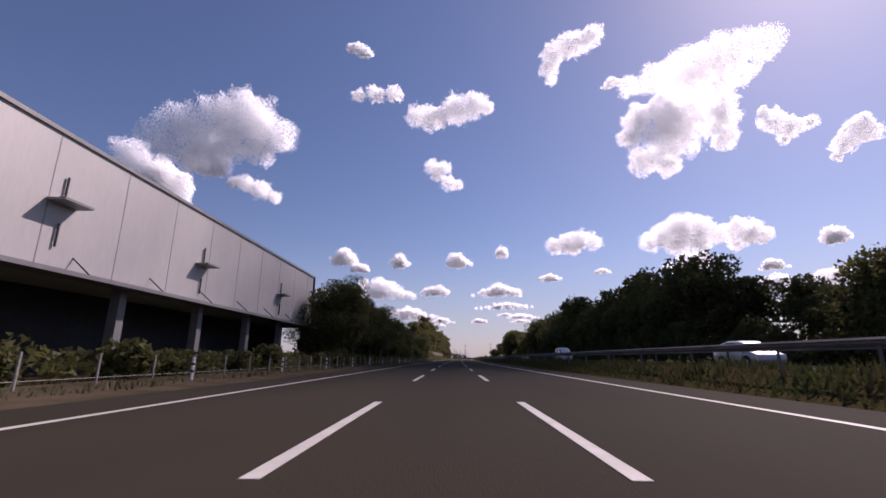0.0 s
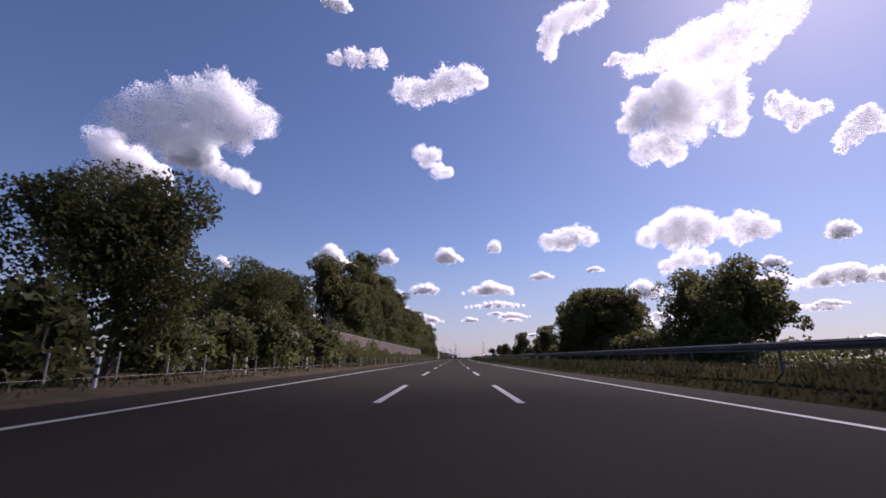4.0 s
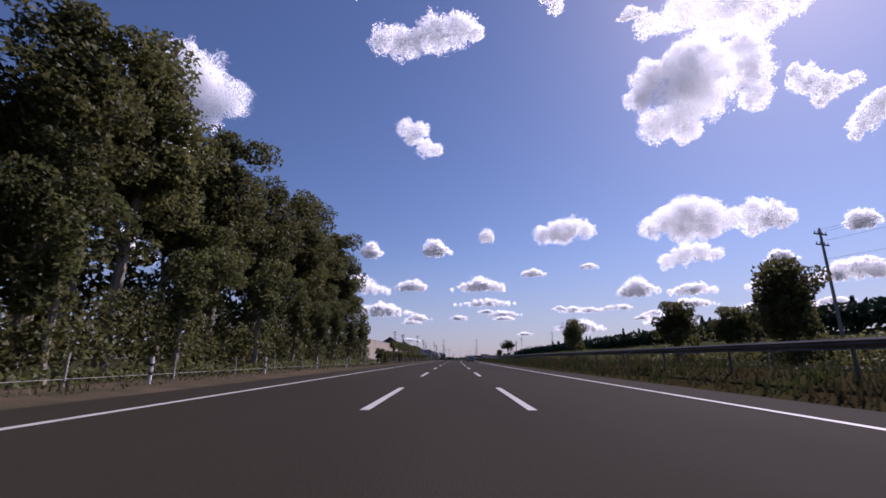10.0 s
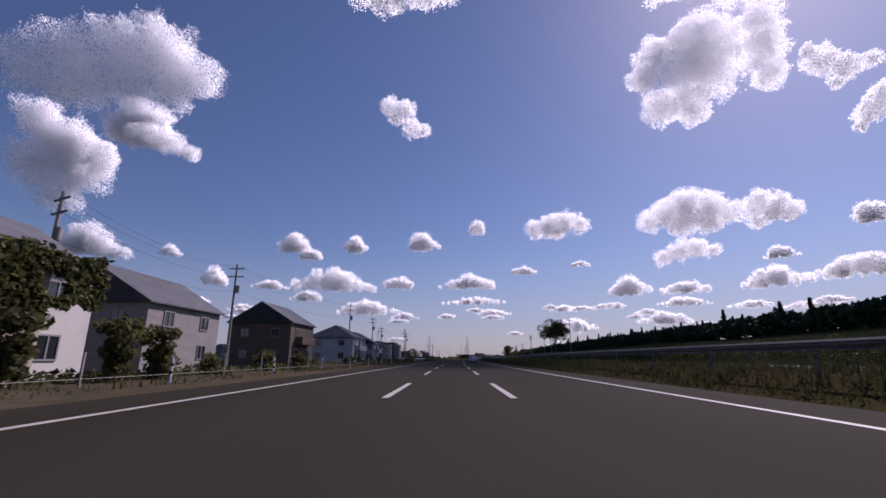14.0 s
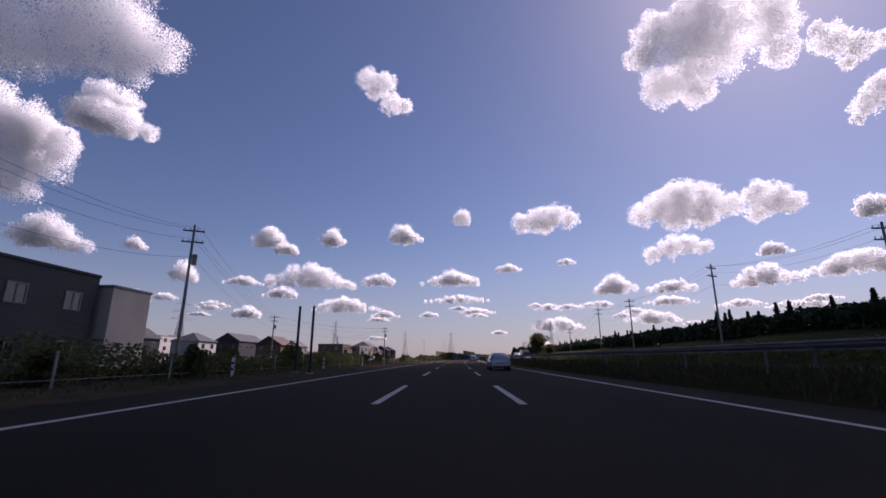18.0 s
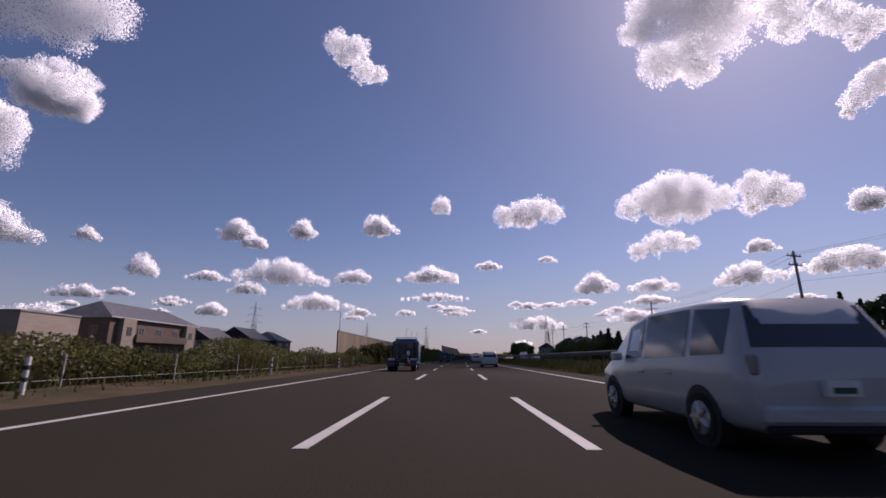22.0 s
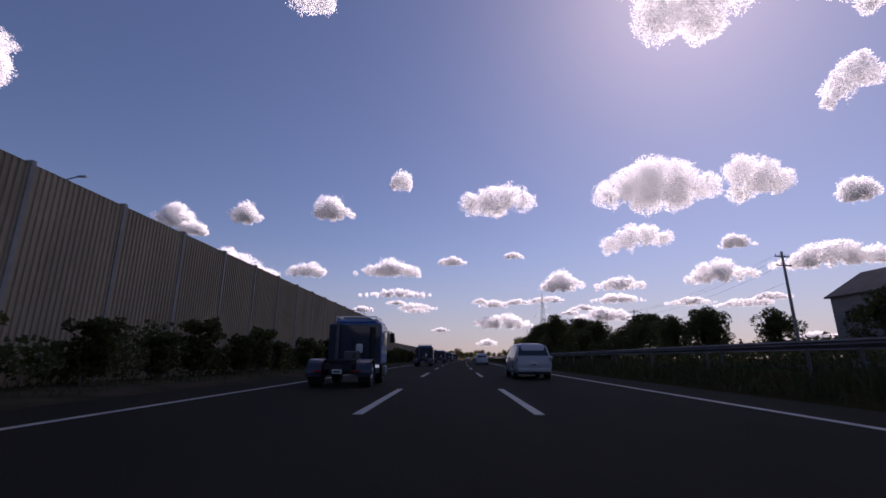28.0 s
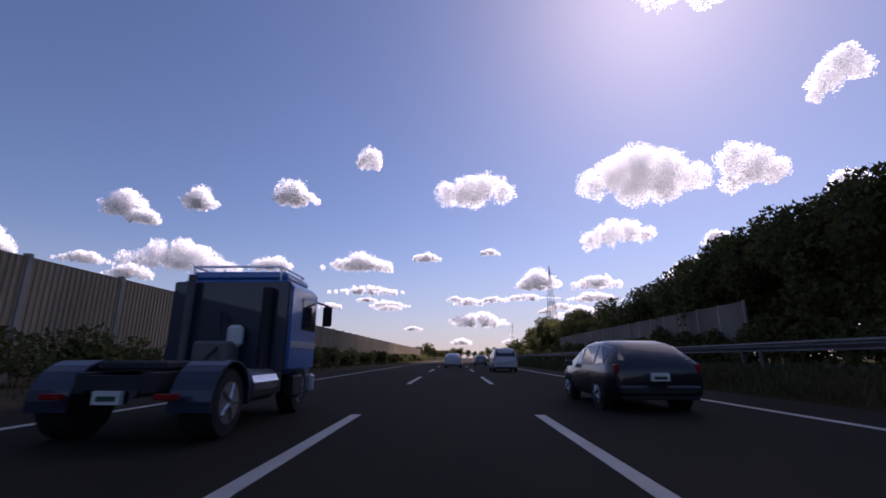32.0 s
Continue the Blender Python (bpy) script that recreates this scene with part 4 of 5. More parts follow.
def pylon(h, label):
    """A lattice transmission tower with three pairs of arms."""
    p = empty("pylon", Matrix(), label, "pylon", "power pylons")
    b = h * 0.085
    for sx in (-1, 1):
        for sy in (-1, 1):
            bm = bmesh.new()
            tube(bm, (sx * b, sy * b, -0.3), (sx * b * 0.32, sy * b * 0.32, h * 0.6), 0.32, 0.25, 5)
            tube(bm, (sx * b * 0.32, sy * b * 0.32, h * 0.6), (0, 0, h), 0.25, 0.15, 5)
            part("leg", bm, M_STEEL, p)
    for k in range(9):
        z0, z1 = h * 0.6 * k / 9, h * 0.6 * (k + 1) / 9
        w0, w1 = b * (1 - 0.68 * k / 9), b * (1 - 0.68 * (k + 1) / 9)
        bm = bmesh.new()
        for q in (-1, 1):
            for e in (-1, 1):
                tube(bm, (-e * w0, q * w0, z0), (e * w1, q * w1, z1), 0.12, n=4)
                tube(bm, (q * w0, -e * w0, z0), (q * w1, e * w1, z1), 0.12, n=4)
            tube(bm, (-w1, q * w1, z1), (w1, q * w1, z1), 0.12, n=4)
            tube(bm, (q * w1, -w1, z1), (q * w1, w1, z1), 0.12, n=4)
        part("bracing", bm, M_STEEL, p)
    for k, z in enumerate((0.64, 0.76, 0.88)):
        for e in (-1, 1):
            bm = bmesh.new()
            L = h * (0.15 - 0.02 * k)
            tube(bm, (0, 0, h * z), (e * L, 0, h * z + 0.2), 0.2, 0.12, 5)
            tube(bm, (0, 0, h * z + h * 0.045), (e * L, 0, h * z + 0.2), 0.15, 0.1, 5)
            tube(bm, (e * L, 0, h * z), (e * L, 0, h * z - h * 0.03), 0.14, 0.14, 5)
            part("arm", bm, M_STEEL, p)
    return p


place_all(pylon(60, "grey lattice power pylon rising over the trees"), [put(1500, 64, 0, 20, (1.1, 1.1, 1.17)), put(1930, 60, 0, 30, 1.0), put(1290, -150, 0, 60, 0.7), put(920, -205, 0, 60, 0.72), put(1090, -165, 0, 60, 0.7), put(1420, -110, 0, 60, 0.8), put(1180, 210, 0, 60, 0.6)])

# ---- buildings ----
M_ROOF = material("roof_tiles", (0.10, 0.10, 0.11), 0.6, vary=0.3, scale=1, grain=14, bump=0.4, obj=0.2)
M_BROWNROOF = material("brown_roof", (0.13, 0.095, 0.075), 0.65, vary=0.3, scale=1, grain=14, bump=0.4)
M_PLASTER = material("white_plaster", (0.52, 0.50, 0.46), 0.8, vary=0.12, scale=0.5, grain=12, bump=0.1, obj=0.08)
M_PALEWALL = material("pale_siding", (0.44, 0.43, 0.42), 0.75, vary=0.12, scale=0.6, grain=12, bump=0.1, stretch=(1, 1, 6))
M_GREYWALL = material("grey_siding", (0.23, 0.215, 0.205), 0.75, vary=0.15, scale=0.6, grain=12, bump=0.1, stretch=(1, 1, 6))
M_CREAM = material("cream_plaster", (0.60, 0.51, 0.42), 0.85, vary=0.12, scale=0.5, grain=14, bump=0.1)
M_TAN = material("tan_siding", (0.30, 0.25, 0.20), 0.8, vary=0.15, scale=0.5, grain=12, bump=0.1, stretch=(1, 1, 6))
M_BLACKWALL = material("black_siding", (0.045, 0.045, 0.05), 0.6, vary=0.2, scale=0.6, grain=12, bump=0.1, stretch=(1, 1, 6))
M_BROWNWALL = material("brown_siding", (0.14, 0.10, 0.075), 0.75, vary=0.2, scale=0.6, grain=12, bump=0.1, stretch=(1, 1, 6))
M_FRAME = material("window_frame", (0.22, 0.215, 0.21), 0.5, vary=0.1, scale=2, grain=20, bump=0)


def window(parent, x, y, z, w, h, face):
    """A framed pane on a wall; face: 'x+', 'x-', 'y-' or 'y+'."""
    t = 0.09
    rot = {"x+": 90, "x-": -90, "y-": 0, "y+": 180}[face]
    m = pose(x, y, z, 0, 0, rot)
    bm = bmesh.new()
    for a, b, c, d in ((-w / 2, 0, w / 2, t), (-w / 2, h - t, w / 2, h), (-w / 2, t, -w / 2 + t, h - t), (w / 2 - t, t, w / 2, h - t), (-t / 2, t, t / 2, h - t)):
        box(bm, a, -0.07, b, c, 0.05, d)
    fr = part("window", bm, M_FRAME, parent)
    fr.matrix_basis = m
    bm = bmesh.new()
    box(bm, -w / 2 + 0.02, -0.025, 0.02, w / 2 - 0.02, 0.03, h - 0.02)
    part("pane", bm, M_GLASS, fr)


def house(s, u, w, d, h, wall, roof_mat, roof, label, turn=0.0, floors=2, balcony=False, z=0.0, steep=1.0):
    """A dwelling: w along the road, d deep, h to the eaves."""
    b = empty("house", put(s, u, z, turn), label, "house", "houses beside the motorway")
    bm = bmesh.new()
    box(bm, -d / 2, -w / 2, -0.3, d / 2, w / 2, h)
    part("wall", bm, wall, b)
    e = 0.35
    if roof == "flat":
        bm = bmesh.new()
        box(bm, -d / 2 - 0.08, -w / 2 - 0.08, h, d / 2 + 0.08, w / 2 + 0.08, h + 0.22, 0.03)
        part("roof", bm, roof_mat, b)
    else:
        rise = d * (0.32 if roof == "gable" else 0.28)
        top = 0.0 if roof in ("gable", "hip") else -d / 2
        cut = d * 0.42 if roof == "hip" else 0.0
        rise = rise * (1.0 if roof != "shed" else 1.3) * steep
        V = []
        for y in (-w / 2 - e, w / 2 + e):
            c = cut if y < 0 else -cut
            V += [(-d / 2 - e, y, h - 0.1), (d / 2 + e, y, h - 0.1), (top - (e if roof == "shed" else 0), y + c, h + rise), (-d / 2 - e, y, h + 0.02), (d / 2 + e, y, h + 0.02), (top - (e if roof == "shed" else 0), y + c, h + rise + 0.14)]
        F = [(3, 4, 5), (0, 2, 1), (6, 7, 8), (9, 11, 10), (4, 10, 11, 5), (3, 5, 11, 9), (0, 1, 4, 3), (6, 9, 10, 7), (1, 7, 10, 4), (0, 3, 9, 6), (0, 6, 7, 1)]
        mesh_object("roof", V, F, roof_mat, b)
        if roof != "hip":
            V = [(x, y, zz) for y in (-w / 2, w / 2) for x, zz in ((-d / 2, h), (d / 2, h), (top, h + rise - 0.05))]
            mesh_object("gable", V, [(0, 1, 2), (3, 5, 4), (1, 4, 5, 2), (0, 2, 5, 3)], wall, b)
    near = "y-" if abs(turn) < 90 else "y+"
    fy = -w / 2 if near == "y-" else w / 2
    fh = h / floors
    for f in range(floors if "plain" not in label else 0):
        for k in range(max(1, int(w / 3.6))):
            y = -w / 2 + (k + 0.5) * w / max(1, int(w / 3.6))
            window(b, d / 2, y, f * fh + 0.75, 1.3, min(1.25, fh - 1.1), "x+")
        for k in range(2):
            window(b, -d / 4 + k * d / 2, fy, f * fh + 0.8, 1.1, min(1.15, fh - 1.1), near)
    if balcony:
        bm = bmesh.new()
        box(bm, d / 2, -w * 0.3, fh - 0.1, d / 2 + 1.0, w * 0.3, fh, 0.02)
        box(bm, d / 2 + 0.92, -w * 0.3, fh, d / 2 + 1.0, w * 0.3, fh + 0.95, 0.02)
        box(bm, d / 2, -w * 0.3, fh, d / 2 + 0.92, -w * 0.3 + 0.08, fh + 0.95, 0.02)
        part("balcony", bm, wall, b)
    return b


# left, beyond the ivy wall
house(506, -24, 9, 9, 5.2, M_PLASTER, M_ROOF, "gable", "white plastered house with a dark roof", floors=2)
house(524, -27, 10, 9, 5.0, M_GREYWALL, M_ROOF, "gable", "grey house with a dark tiled roof", floors=2)
house(548, -25, 9, 8, 5.4, M_BROWNWALL, M_ROOF, "gable", "brown timber-clad house with a balcony", floors=2, balcony=True)
house(578.5, -24.5, 11, 9, 4.8, M_PLASTER, M_ROOF, "hip", "white house with a dark hipped roof and balcony", balcony=True)
house(590, -29.5, 7, 6, 4.3, M_PLASTER, M_ROOF, "gable", "white house behind with a walled balcony", balcony=True)
house(596, -22.2, 6, 4.8, 4.3, M_PALEWALL, M_ROOF, "shed", "pale grey house with a steep single-pitch roof", balcony=True, steep=1.5)
house(605, -23.5, 8.5, 7, 4.9, M_BLACKWALL, M_DARK, "flat", "black flat-roofed block house")
house(628.5, -27.5, 8.2, 7, 4.9, M_BLACKWALL, M_PALEWALL, "flat", "dark flat-roofed house with a white roof edge")
house(622, -40, 10, 8, 4.6, M_GREYWALL, M_ROOF, "gable", "grey house with a dark tiled roof behind others")
house(642.6, -27.2, 4.6, 6, 5.3, M_PLASTER, M_PALEWALL, "flat", "small white cube-shaped house beside a field")
house(652, -33, 7, 7, 3.6, M_BLACKWALL, M_ROOF, "gable", "low dark house between taller ones", floors=1)
house(660.6, -28.2, 7.8, 5.2, 6.5, M_BLACKWALL, M_DARK, "flat", "black two-storey flat-roofed house")
house(667, -27.4, 4, 5, 5.9, M_CREAM, M_FRAME, "flat", "plain beige block beside the black house")
for s, u, w, h, wall, rf, roof, lab, fl, bal in (
        (700, -66, 9, 5.0, M_GREYWALL, M_ROOF, "flat", "grey house across the field", 2, False), (716, -78, 10, 5.4, M_BLACKWALL, M_ROOF, "gable", "dark house across the field", 2, False),
        (736, -80, 14, 5.6, M_BLACKWALL, M_ROOF, "gable", "long dark house across the field", 2, False), (754, -74, 8, 5.4, M_PLASTER, M_ROOF, "hip", "white house with a dark roof across the field", 2, False),
        (772, -98, 9, 7.6, M_PLASTER, M_FRAME, "flat", "white three-storey block across the field", 3, False), (786, -78, 20, 6.4, M_BLACKWALL, M_ROOF, "gable", "long dark-roofed house behind others", 2, False),
        (770, -58, 9, 4.8, M_BROWNWALL, M_BROWNROOF, "gable", "tan gabled house across the field", 2, False), (781, -42.5, 11, 5.2, M_BROWNWALL, M_BEIGE, "flat", "brown and beige flats with a balcony", 2, True),
        (794.3, -40, 10, 4.9, M_GREYWALL, M_PALEWALL, "flat", "dark grey flats with a white roof edge", 2, True), (804, -40.5, 7.6, 4.9, M_TAN, M_PALEWALL, "flat", "pale beige flats with a balcony", 2, True),
        (831, -49, 8, 5.6, M_TAN, M_FRAME, "flat", "plain beige house beside brown flats", 2, False), (850, -50, 21, 6.3, M_BROWNWALL, M_ROOF, "hip", "long brown two-storey flats with a hipped roof", 2, True),
        (872, -52, 9, 4.4, M_PLASTER, M_ROOF, "gable", "low pale house behind the weeds", 2, False), (884, -50, 9, 5.0, M_BLACKWALL, M_ROOF, "gable", "dark gabled house beside trees", 2, False),
        (897, -50, 9, 5.2, M_BLACKWALL, M_ROOF, "hip", "dark house behind the noise wall", 2, False), (838, -84, 14, 5.6, M_PLASTER, M_ROOF, "gable", "pale house far across the field", 2, False),
        (815, -96, 14, 5.8, M_GREYWALL, M_ROOF, "hip", "grey house far across the field", 2, False), (720, -112, 16, 6.0, M_BLACKWALL, M_DARK, "flat", "dark block far across the field", 2, False),
        (690, -98, 12, 5.6, M_GREYWALL, M_ROOF, "gable", "grey house far across the field", 2, False), (746, -104, 12, 6.2, M_GREYWALL, M_ROOF, "gable", "grey house with a dark roof far across the field", 2, False),
        (760, -116, 14, 6.6, M_BLACKWALL, M_ROOF, "hip", "dark house far across the field", 2, False), (796, -108, 11, 6.4, M_PALEWALL, M_ROOF, "gable", "pale house with a dark roof far across the field", 2, False),
        (822, -74, 10, 5.6, M_GREYWALL, M_ROOF, "gable", "grey house behind the flats", 2, False), (862, -92, 14, 6.2, M_GREYWALL, M_BROWNROOF, "hip", "grey house with a brown roof behind the flats", 2, False),
        (884, -104, 12, 6.4, M_PALEWALL, M_ROOF, "gable", "pale house far behind the noise wall", 2, False), (680, -128, 18, 6.4, M_BLACKWALL, M_ROOF, "gable", "long dark house at the far edge of the field", 2, False),
        (706, -136, 14, 7.2, M_PALEWALL, M_FRAME, "flat", "pale block at the far edge of the field", 2, False), (732, -140, 12, 6.4, M_GREYWALL, M_ROOF, "hip", "grey house at the far edge of the field", 2, False), (900, -60, 14, 5.0, M_PLASTER, M_BROWNROOF, "gable", "pale house far behind the noise wall", 2, False)):
    house(s, u, w, 8, h, wall, rf, roof, lab, R.uniform(-4, 4), fl, bal)
flats = [o for o in scene.objects if o.name.startswith("house") and "long brown" in o["label"]][0]
for y in (-7.6, 7.6):
    bay = part("bay", box(bmesh.new(), 4.0, y - 1.3, -0.3, 4.7, y + 1.3, 6.2, 0.02), M_TAN, flats, "pale beige stair bay")
    for z in (1.2, 3.9):
        part("bay_window", box(bmesh.new(), 4.69, y - 0.5, z, 4.74, y + 0.5, z + 1.1), M_GLASS, bay)
part("eaves", box(bmesh.new(), -4.4, -10.9, 6.12, 4.42, 10.9, 6.3, 0.01), M_PALEWALL, flats, "white eaves board")
low = empty("garden_wall", Matrix(), "low white wall in front of the flats", "wall")
strip("coping", [(-30.3, 0), (-30.3, 0.8), (-30.0, 0.8), (-30.0, 0)], 772, 806, 4, M_PALEWALL, low)
# right, beyond the opposite carriageway
for i, (s, u, w, h, wall, roof, lab) in enumerate((
        (935, 46, 9, 4.6, M_GREYWALL, "gable", "dark grey house with a gabled roof"), (950, 44, 9, 4.8, M_BROWNWALL, "hip", "brown house with a hipped roof"),
        (966, 45, 10, 5.2, M_GREYWALL, "gable", "grey house with a steep gable"), (984, 44, 10, 5.4, M_GREYWALL, "gable", "large grey house with a dark roof"),
        (1000, 46, 9, 5.0, M_GREYWALL, "hip", "grey house with a hipped roof"), (1056, 43, 8, 6.4, M_GREYWALL, "gable", "tall grey house among trees"),
        (1013, 48, 10, 5.0, M_GREYWALL, "gable", "grey house beside a pole"), (905, 60, 14, 4.6, M_PLASTER, "gable", "pale house behind the road"))):
    house(s, u, w, 8, h + (1.4 if s < 1012 else 0.6), wall, (M_ROOF, M_BROWNROOF)[i % 2], roof, lab, 180, 2)
# the warehouse at the start: white upper storeys over an open ground floor, its shade a near-black block
wh = empty("warehouse", put(14, -30, 0), "large white warehouse with a deep open ground floor", "warehouse")
bm = bmesh.new()
box(bm, -10, -48, 5.0, 10, 48, 12.12)
part("wall", bm, M_WHITEWALL, wh)
bm = bmesh.new()
box(bm, -10.1, -48.1, 12.12, 10.12, 48.12, 12.34)
part("parapet", bm, M_FRAME, wh)
# solid near-black block in place of the open floor's shade
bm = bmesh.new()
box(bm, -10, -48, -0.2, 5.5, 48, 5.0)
part("ground_floor", bm, M_DARK, wh, "near-black block for the shade of the open ground floor")
for k in range(12):
    bm = bmesh.new()
    box(bm, 9.2, -47.5 + k * 8.5, -0.2, 9.8, -46.9 + k * 8.5, 5.0)
    part("column", bm, M_FRAME, wh)
bm = bmesh.new()
box(bm, 10.0, -48, 4.85, 11.2, 48, 5.08)
part("canopy", bm, M_FRAME, wh)
for k in range(16):
    bm = bmesh.new()
    tube(bm, (10.0, -46 + k * 6, 6.0), (11.1, -46 + k * 6, 5.06), 0.04, n=6)
    part("stay", bm, M_DARK, wh)
for y, z in ((6.7, 8.5), (19.7, 8.0), (35.9, 7.9), (-8.0, 8.6)):
    ledge = part("ledge", box(bmesh.new(), 10.0, y - 0.9, z, 11.0, y + 0.9, z + 0.12), M_FRAME, wh, "grey metal service ledge")
    part("rail", tube(tube(bmesh.new(), (10.1, y, z), (10.1, y, z + 1.5), 0.06, n=6), (10.1, y, z - 2.2), (10.1, y, z - 1.0), 0.06, n=6), M_DARK, ledge)
bm = bmesh.new()
for k in range(20):
    box(bm, 10.002, -48 + k * 4.9, 5.1, 10.012, -47.95 + k * 4.9, 12.1)
tagged(part("panel_joint", bm, M_FRAME, wh), kind="stuff")
bm = bmesh.new()
box(bm, 9.9, 47.7, 4.8, 10.15, 48.15, 12.3)
part("corner_trim", bm, M_DARK, wh)

# the field's edge: a pale block wall and stacked slabs
field_wall = empty("block_wall", Matrix(), "low pale concrete block wall beside the field", "wall", kind="structure")
bm = bmesh.new()
box(bm, -0.1, -0.95, -0.1, 0.1, 0.95, 0.75, 0.015)
blk = bpy.data.meshes.new("block")
bm.to_mesh(blk), bm.free()
blk.materials.append(M_CONCRETE)
for i in range(76):
    share("block", blk, field_wall, put(690 + i * 1.94, -29 - 4 * math.sin(i * 0.03), 0, 0, (1, 1, R.uniform(0.9, 1.05))))


def slab_stack(m, n):
    t = empty("slab_stack", m, "stack of pale concrete slabs on the field", "building material", "stacks on the field")
    for k in range(n):
        part("slab", box(bmesh.new(), -1.4 + R.uniform(-0.1, 0.1), -2.2 + R.uniform(-0.1, 0.1), k * 0.24, 1.4, 2.2, k * 0.24 + 0.2, 0.02), M_PLASTER, t)


for s, u, n in ((694, -22, 3), (703, -24, 2), (722, -23, 3), (738, -25, 2), (759, -24, 2), (775, -25, 3), (676, -26, 3)):
    slab_stack(put(s, u, -0.05, R.uniform(-20, 20)), n)

# ---- vehicles ----
def paint(name, base, rough=0.3, metal=0.0):
    return material(name, base, rough, metal, vary=0.06, scale=1.5, grain=60, bump=0.0, spec=0.5, coat=0.6)


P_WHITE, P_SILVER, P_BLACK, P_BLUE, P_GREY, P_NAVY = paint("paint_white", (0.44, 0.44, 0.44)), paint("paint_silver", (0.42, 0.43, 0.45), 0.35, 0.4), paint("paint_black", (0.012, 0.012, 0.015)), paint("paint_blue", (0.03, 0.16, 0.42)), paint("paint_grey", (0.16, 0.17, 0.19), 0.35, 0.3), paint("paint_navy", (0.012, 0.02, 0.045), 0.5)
M_TYRE = material("tyre", (0.02, 0.02, 0.02), 0.85, vary=0.3, scale=6, grain=40, bump=0.2)
M_RIM = material("alloy", (0.45, 0.45, 0.46), 0.35, 0.8, vary=0.15, scale=6, grain=40, bump=0.0)
M_TAIL = material("tail_lamp", (0.30, 0.012, 0.012), 0.2, vary=0.15, scale=9, grain=50, bump=0.0, spec=0.6)
M_CLEARTAIL = material("clear_tail_lamp", (0.30, 0.24, 0.24), 0.2, vary=0.15, scale=9, grain=50, bump=0.0, spec=0.6)
M_LAMP = material("lamp_glass", (0.70, 0.70, 0.68), 0.15, vary=0.1, scale=9, grain=50, bump=0.0, spec=0.7)
M_PLATE = material("number_plate", (0.70, 0.71, 0.68), 0.5, vary=0.1, scale=20, grain=90, bump=0.0)
M_INK = material("plate_bar", (0.04, 0.09, 0.06), 0.6, vary=0.1, scale=20, grain=90, bump=0.0)
M_TRIM = material("black_trim", (0.02, 0.02, 0.022), 0.55, vary=0.2, scale=4, grain=40, bump=0.05)
M_CHROME = material("bright_metal", (0.6, 0.6, 0.62), 0.2, 0.9, vary=0.1, scale=4, grain=40, bump=0.0)

# stations from tail to nose: y, sill, belt, top, half width at belt, half width at top
VAN = [(-2.36, .36, .82, .86, .78, .74), (-2.30, .28, 1.00, 1.06, .87, .84), (-2.02, .25, 1.02, 1.69, .895, .70), (-1.2, .22, 1.00, 1.76, .90, .73), (.2, .22, .98, 1.77, .90, .73), (.95, .22, .96, 1.66, .90, .71), (1.62, .22, .97, 1.10, .89, .76), (2.18, .25, .80, .87, .85, .72), (2.38, .32, .58, .64, .72, .60)]
HATCH = [(-2.05, .36, .78, .82, .74, .70), (-2.0, .28, .92, 1.0, .84, .80), (-1.55, .24, .94, 1.40, .87, .62), (-.9, .22, .92, 1.50, .875, .66), (.1, .22, .90, 1.50, .875, .66), (.55, .22, .88, 1.40, .875, .65), (1.25, .22, .90, .98, .86, .74), (1.85, .25, .74, .80, .82, .70), (2.08, .32, .54, .60, .70, .58)]
WAGON = [(-2.3, .36, .78, .82, .76, .72), (-2.24, .28, .92, .98, .85, .82), (-1.85, .24, .94, 1.40, .87, .64), (-.9, .22, .92, 1.47, .875, .66), (.1, .22, .90, 1.47, .875, .66), (.55, .22, .88, 1.38, .875, .65), (1.3, .22, .90, .97, .86, .74), (2.0, .25, .74, .80, .82, .70), (2.3, .32, .54, .60, .70, .58)]


def ring(st):
    y, lo, belt, top, wb, wt = st
    half = [(wb * 0.80, lo), (wb * 0.98, lo + 0.10), (wb * 1.015, (lo + belt) / 2), (wb, belt), (wt, top - 0.07 if top - belt > 0.2 else top - 0.02), (wt * 0.72, top)]
    return [Vector((x, y, z)) for x, z in half] + [Vector((-x, y, z)) for x, z in reversed(half)]


def patch(name, corners, mat, parent, inset=0.06, lift=0.008, label=""):
    """A pane set just proud of a four-cornered panel."""
    c = sum(corners, Vector()) / 4
    n = (corners[2] - corners[0]).cross(corners[3] - corners[1]).normalized()
    if n.dot(c - Vector((0, c.y * 0.85, 0.8))) < 0:
        n = -n
    q = [p + (c - p).normalized() * inset + n * lift for p in corners]
    back = [p - n * 0.02 for p in q]
    return mesh_object(name, q + back, [(0, 1, 2, 3), (7, 6, 5, 4), (0, 4, 5, 1), (1, 5, 6, 2), (2, 6, 7, 3), (3, 7, 4, 0)], mat, parent, label)


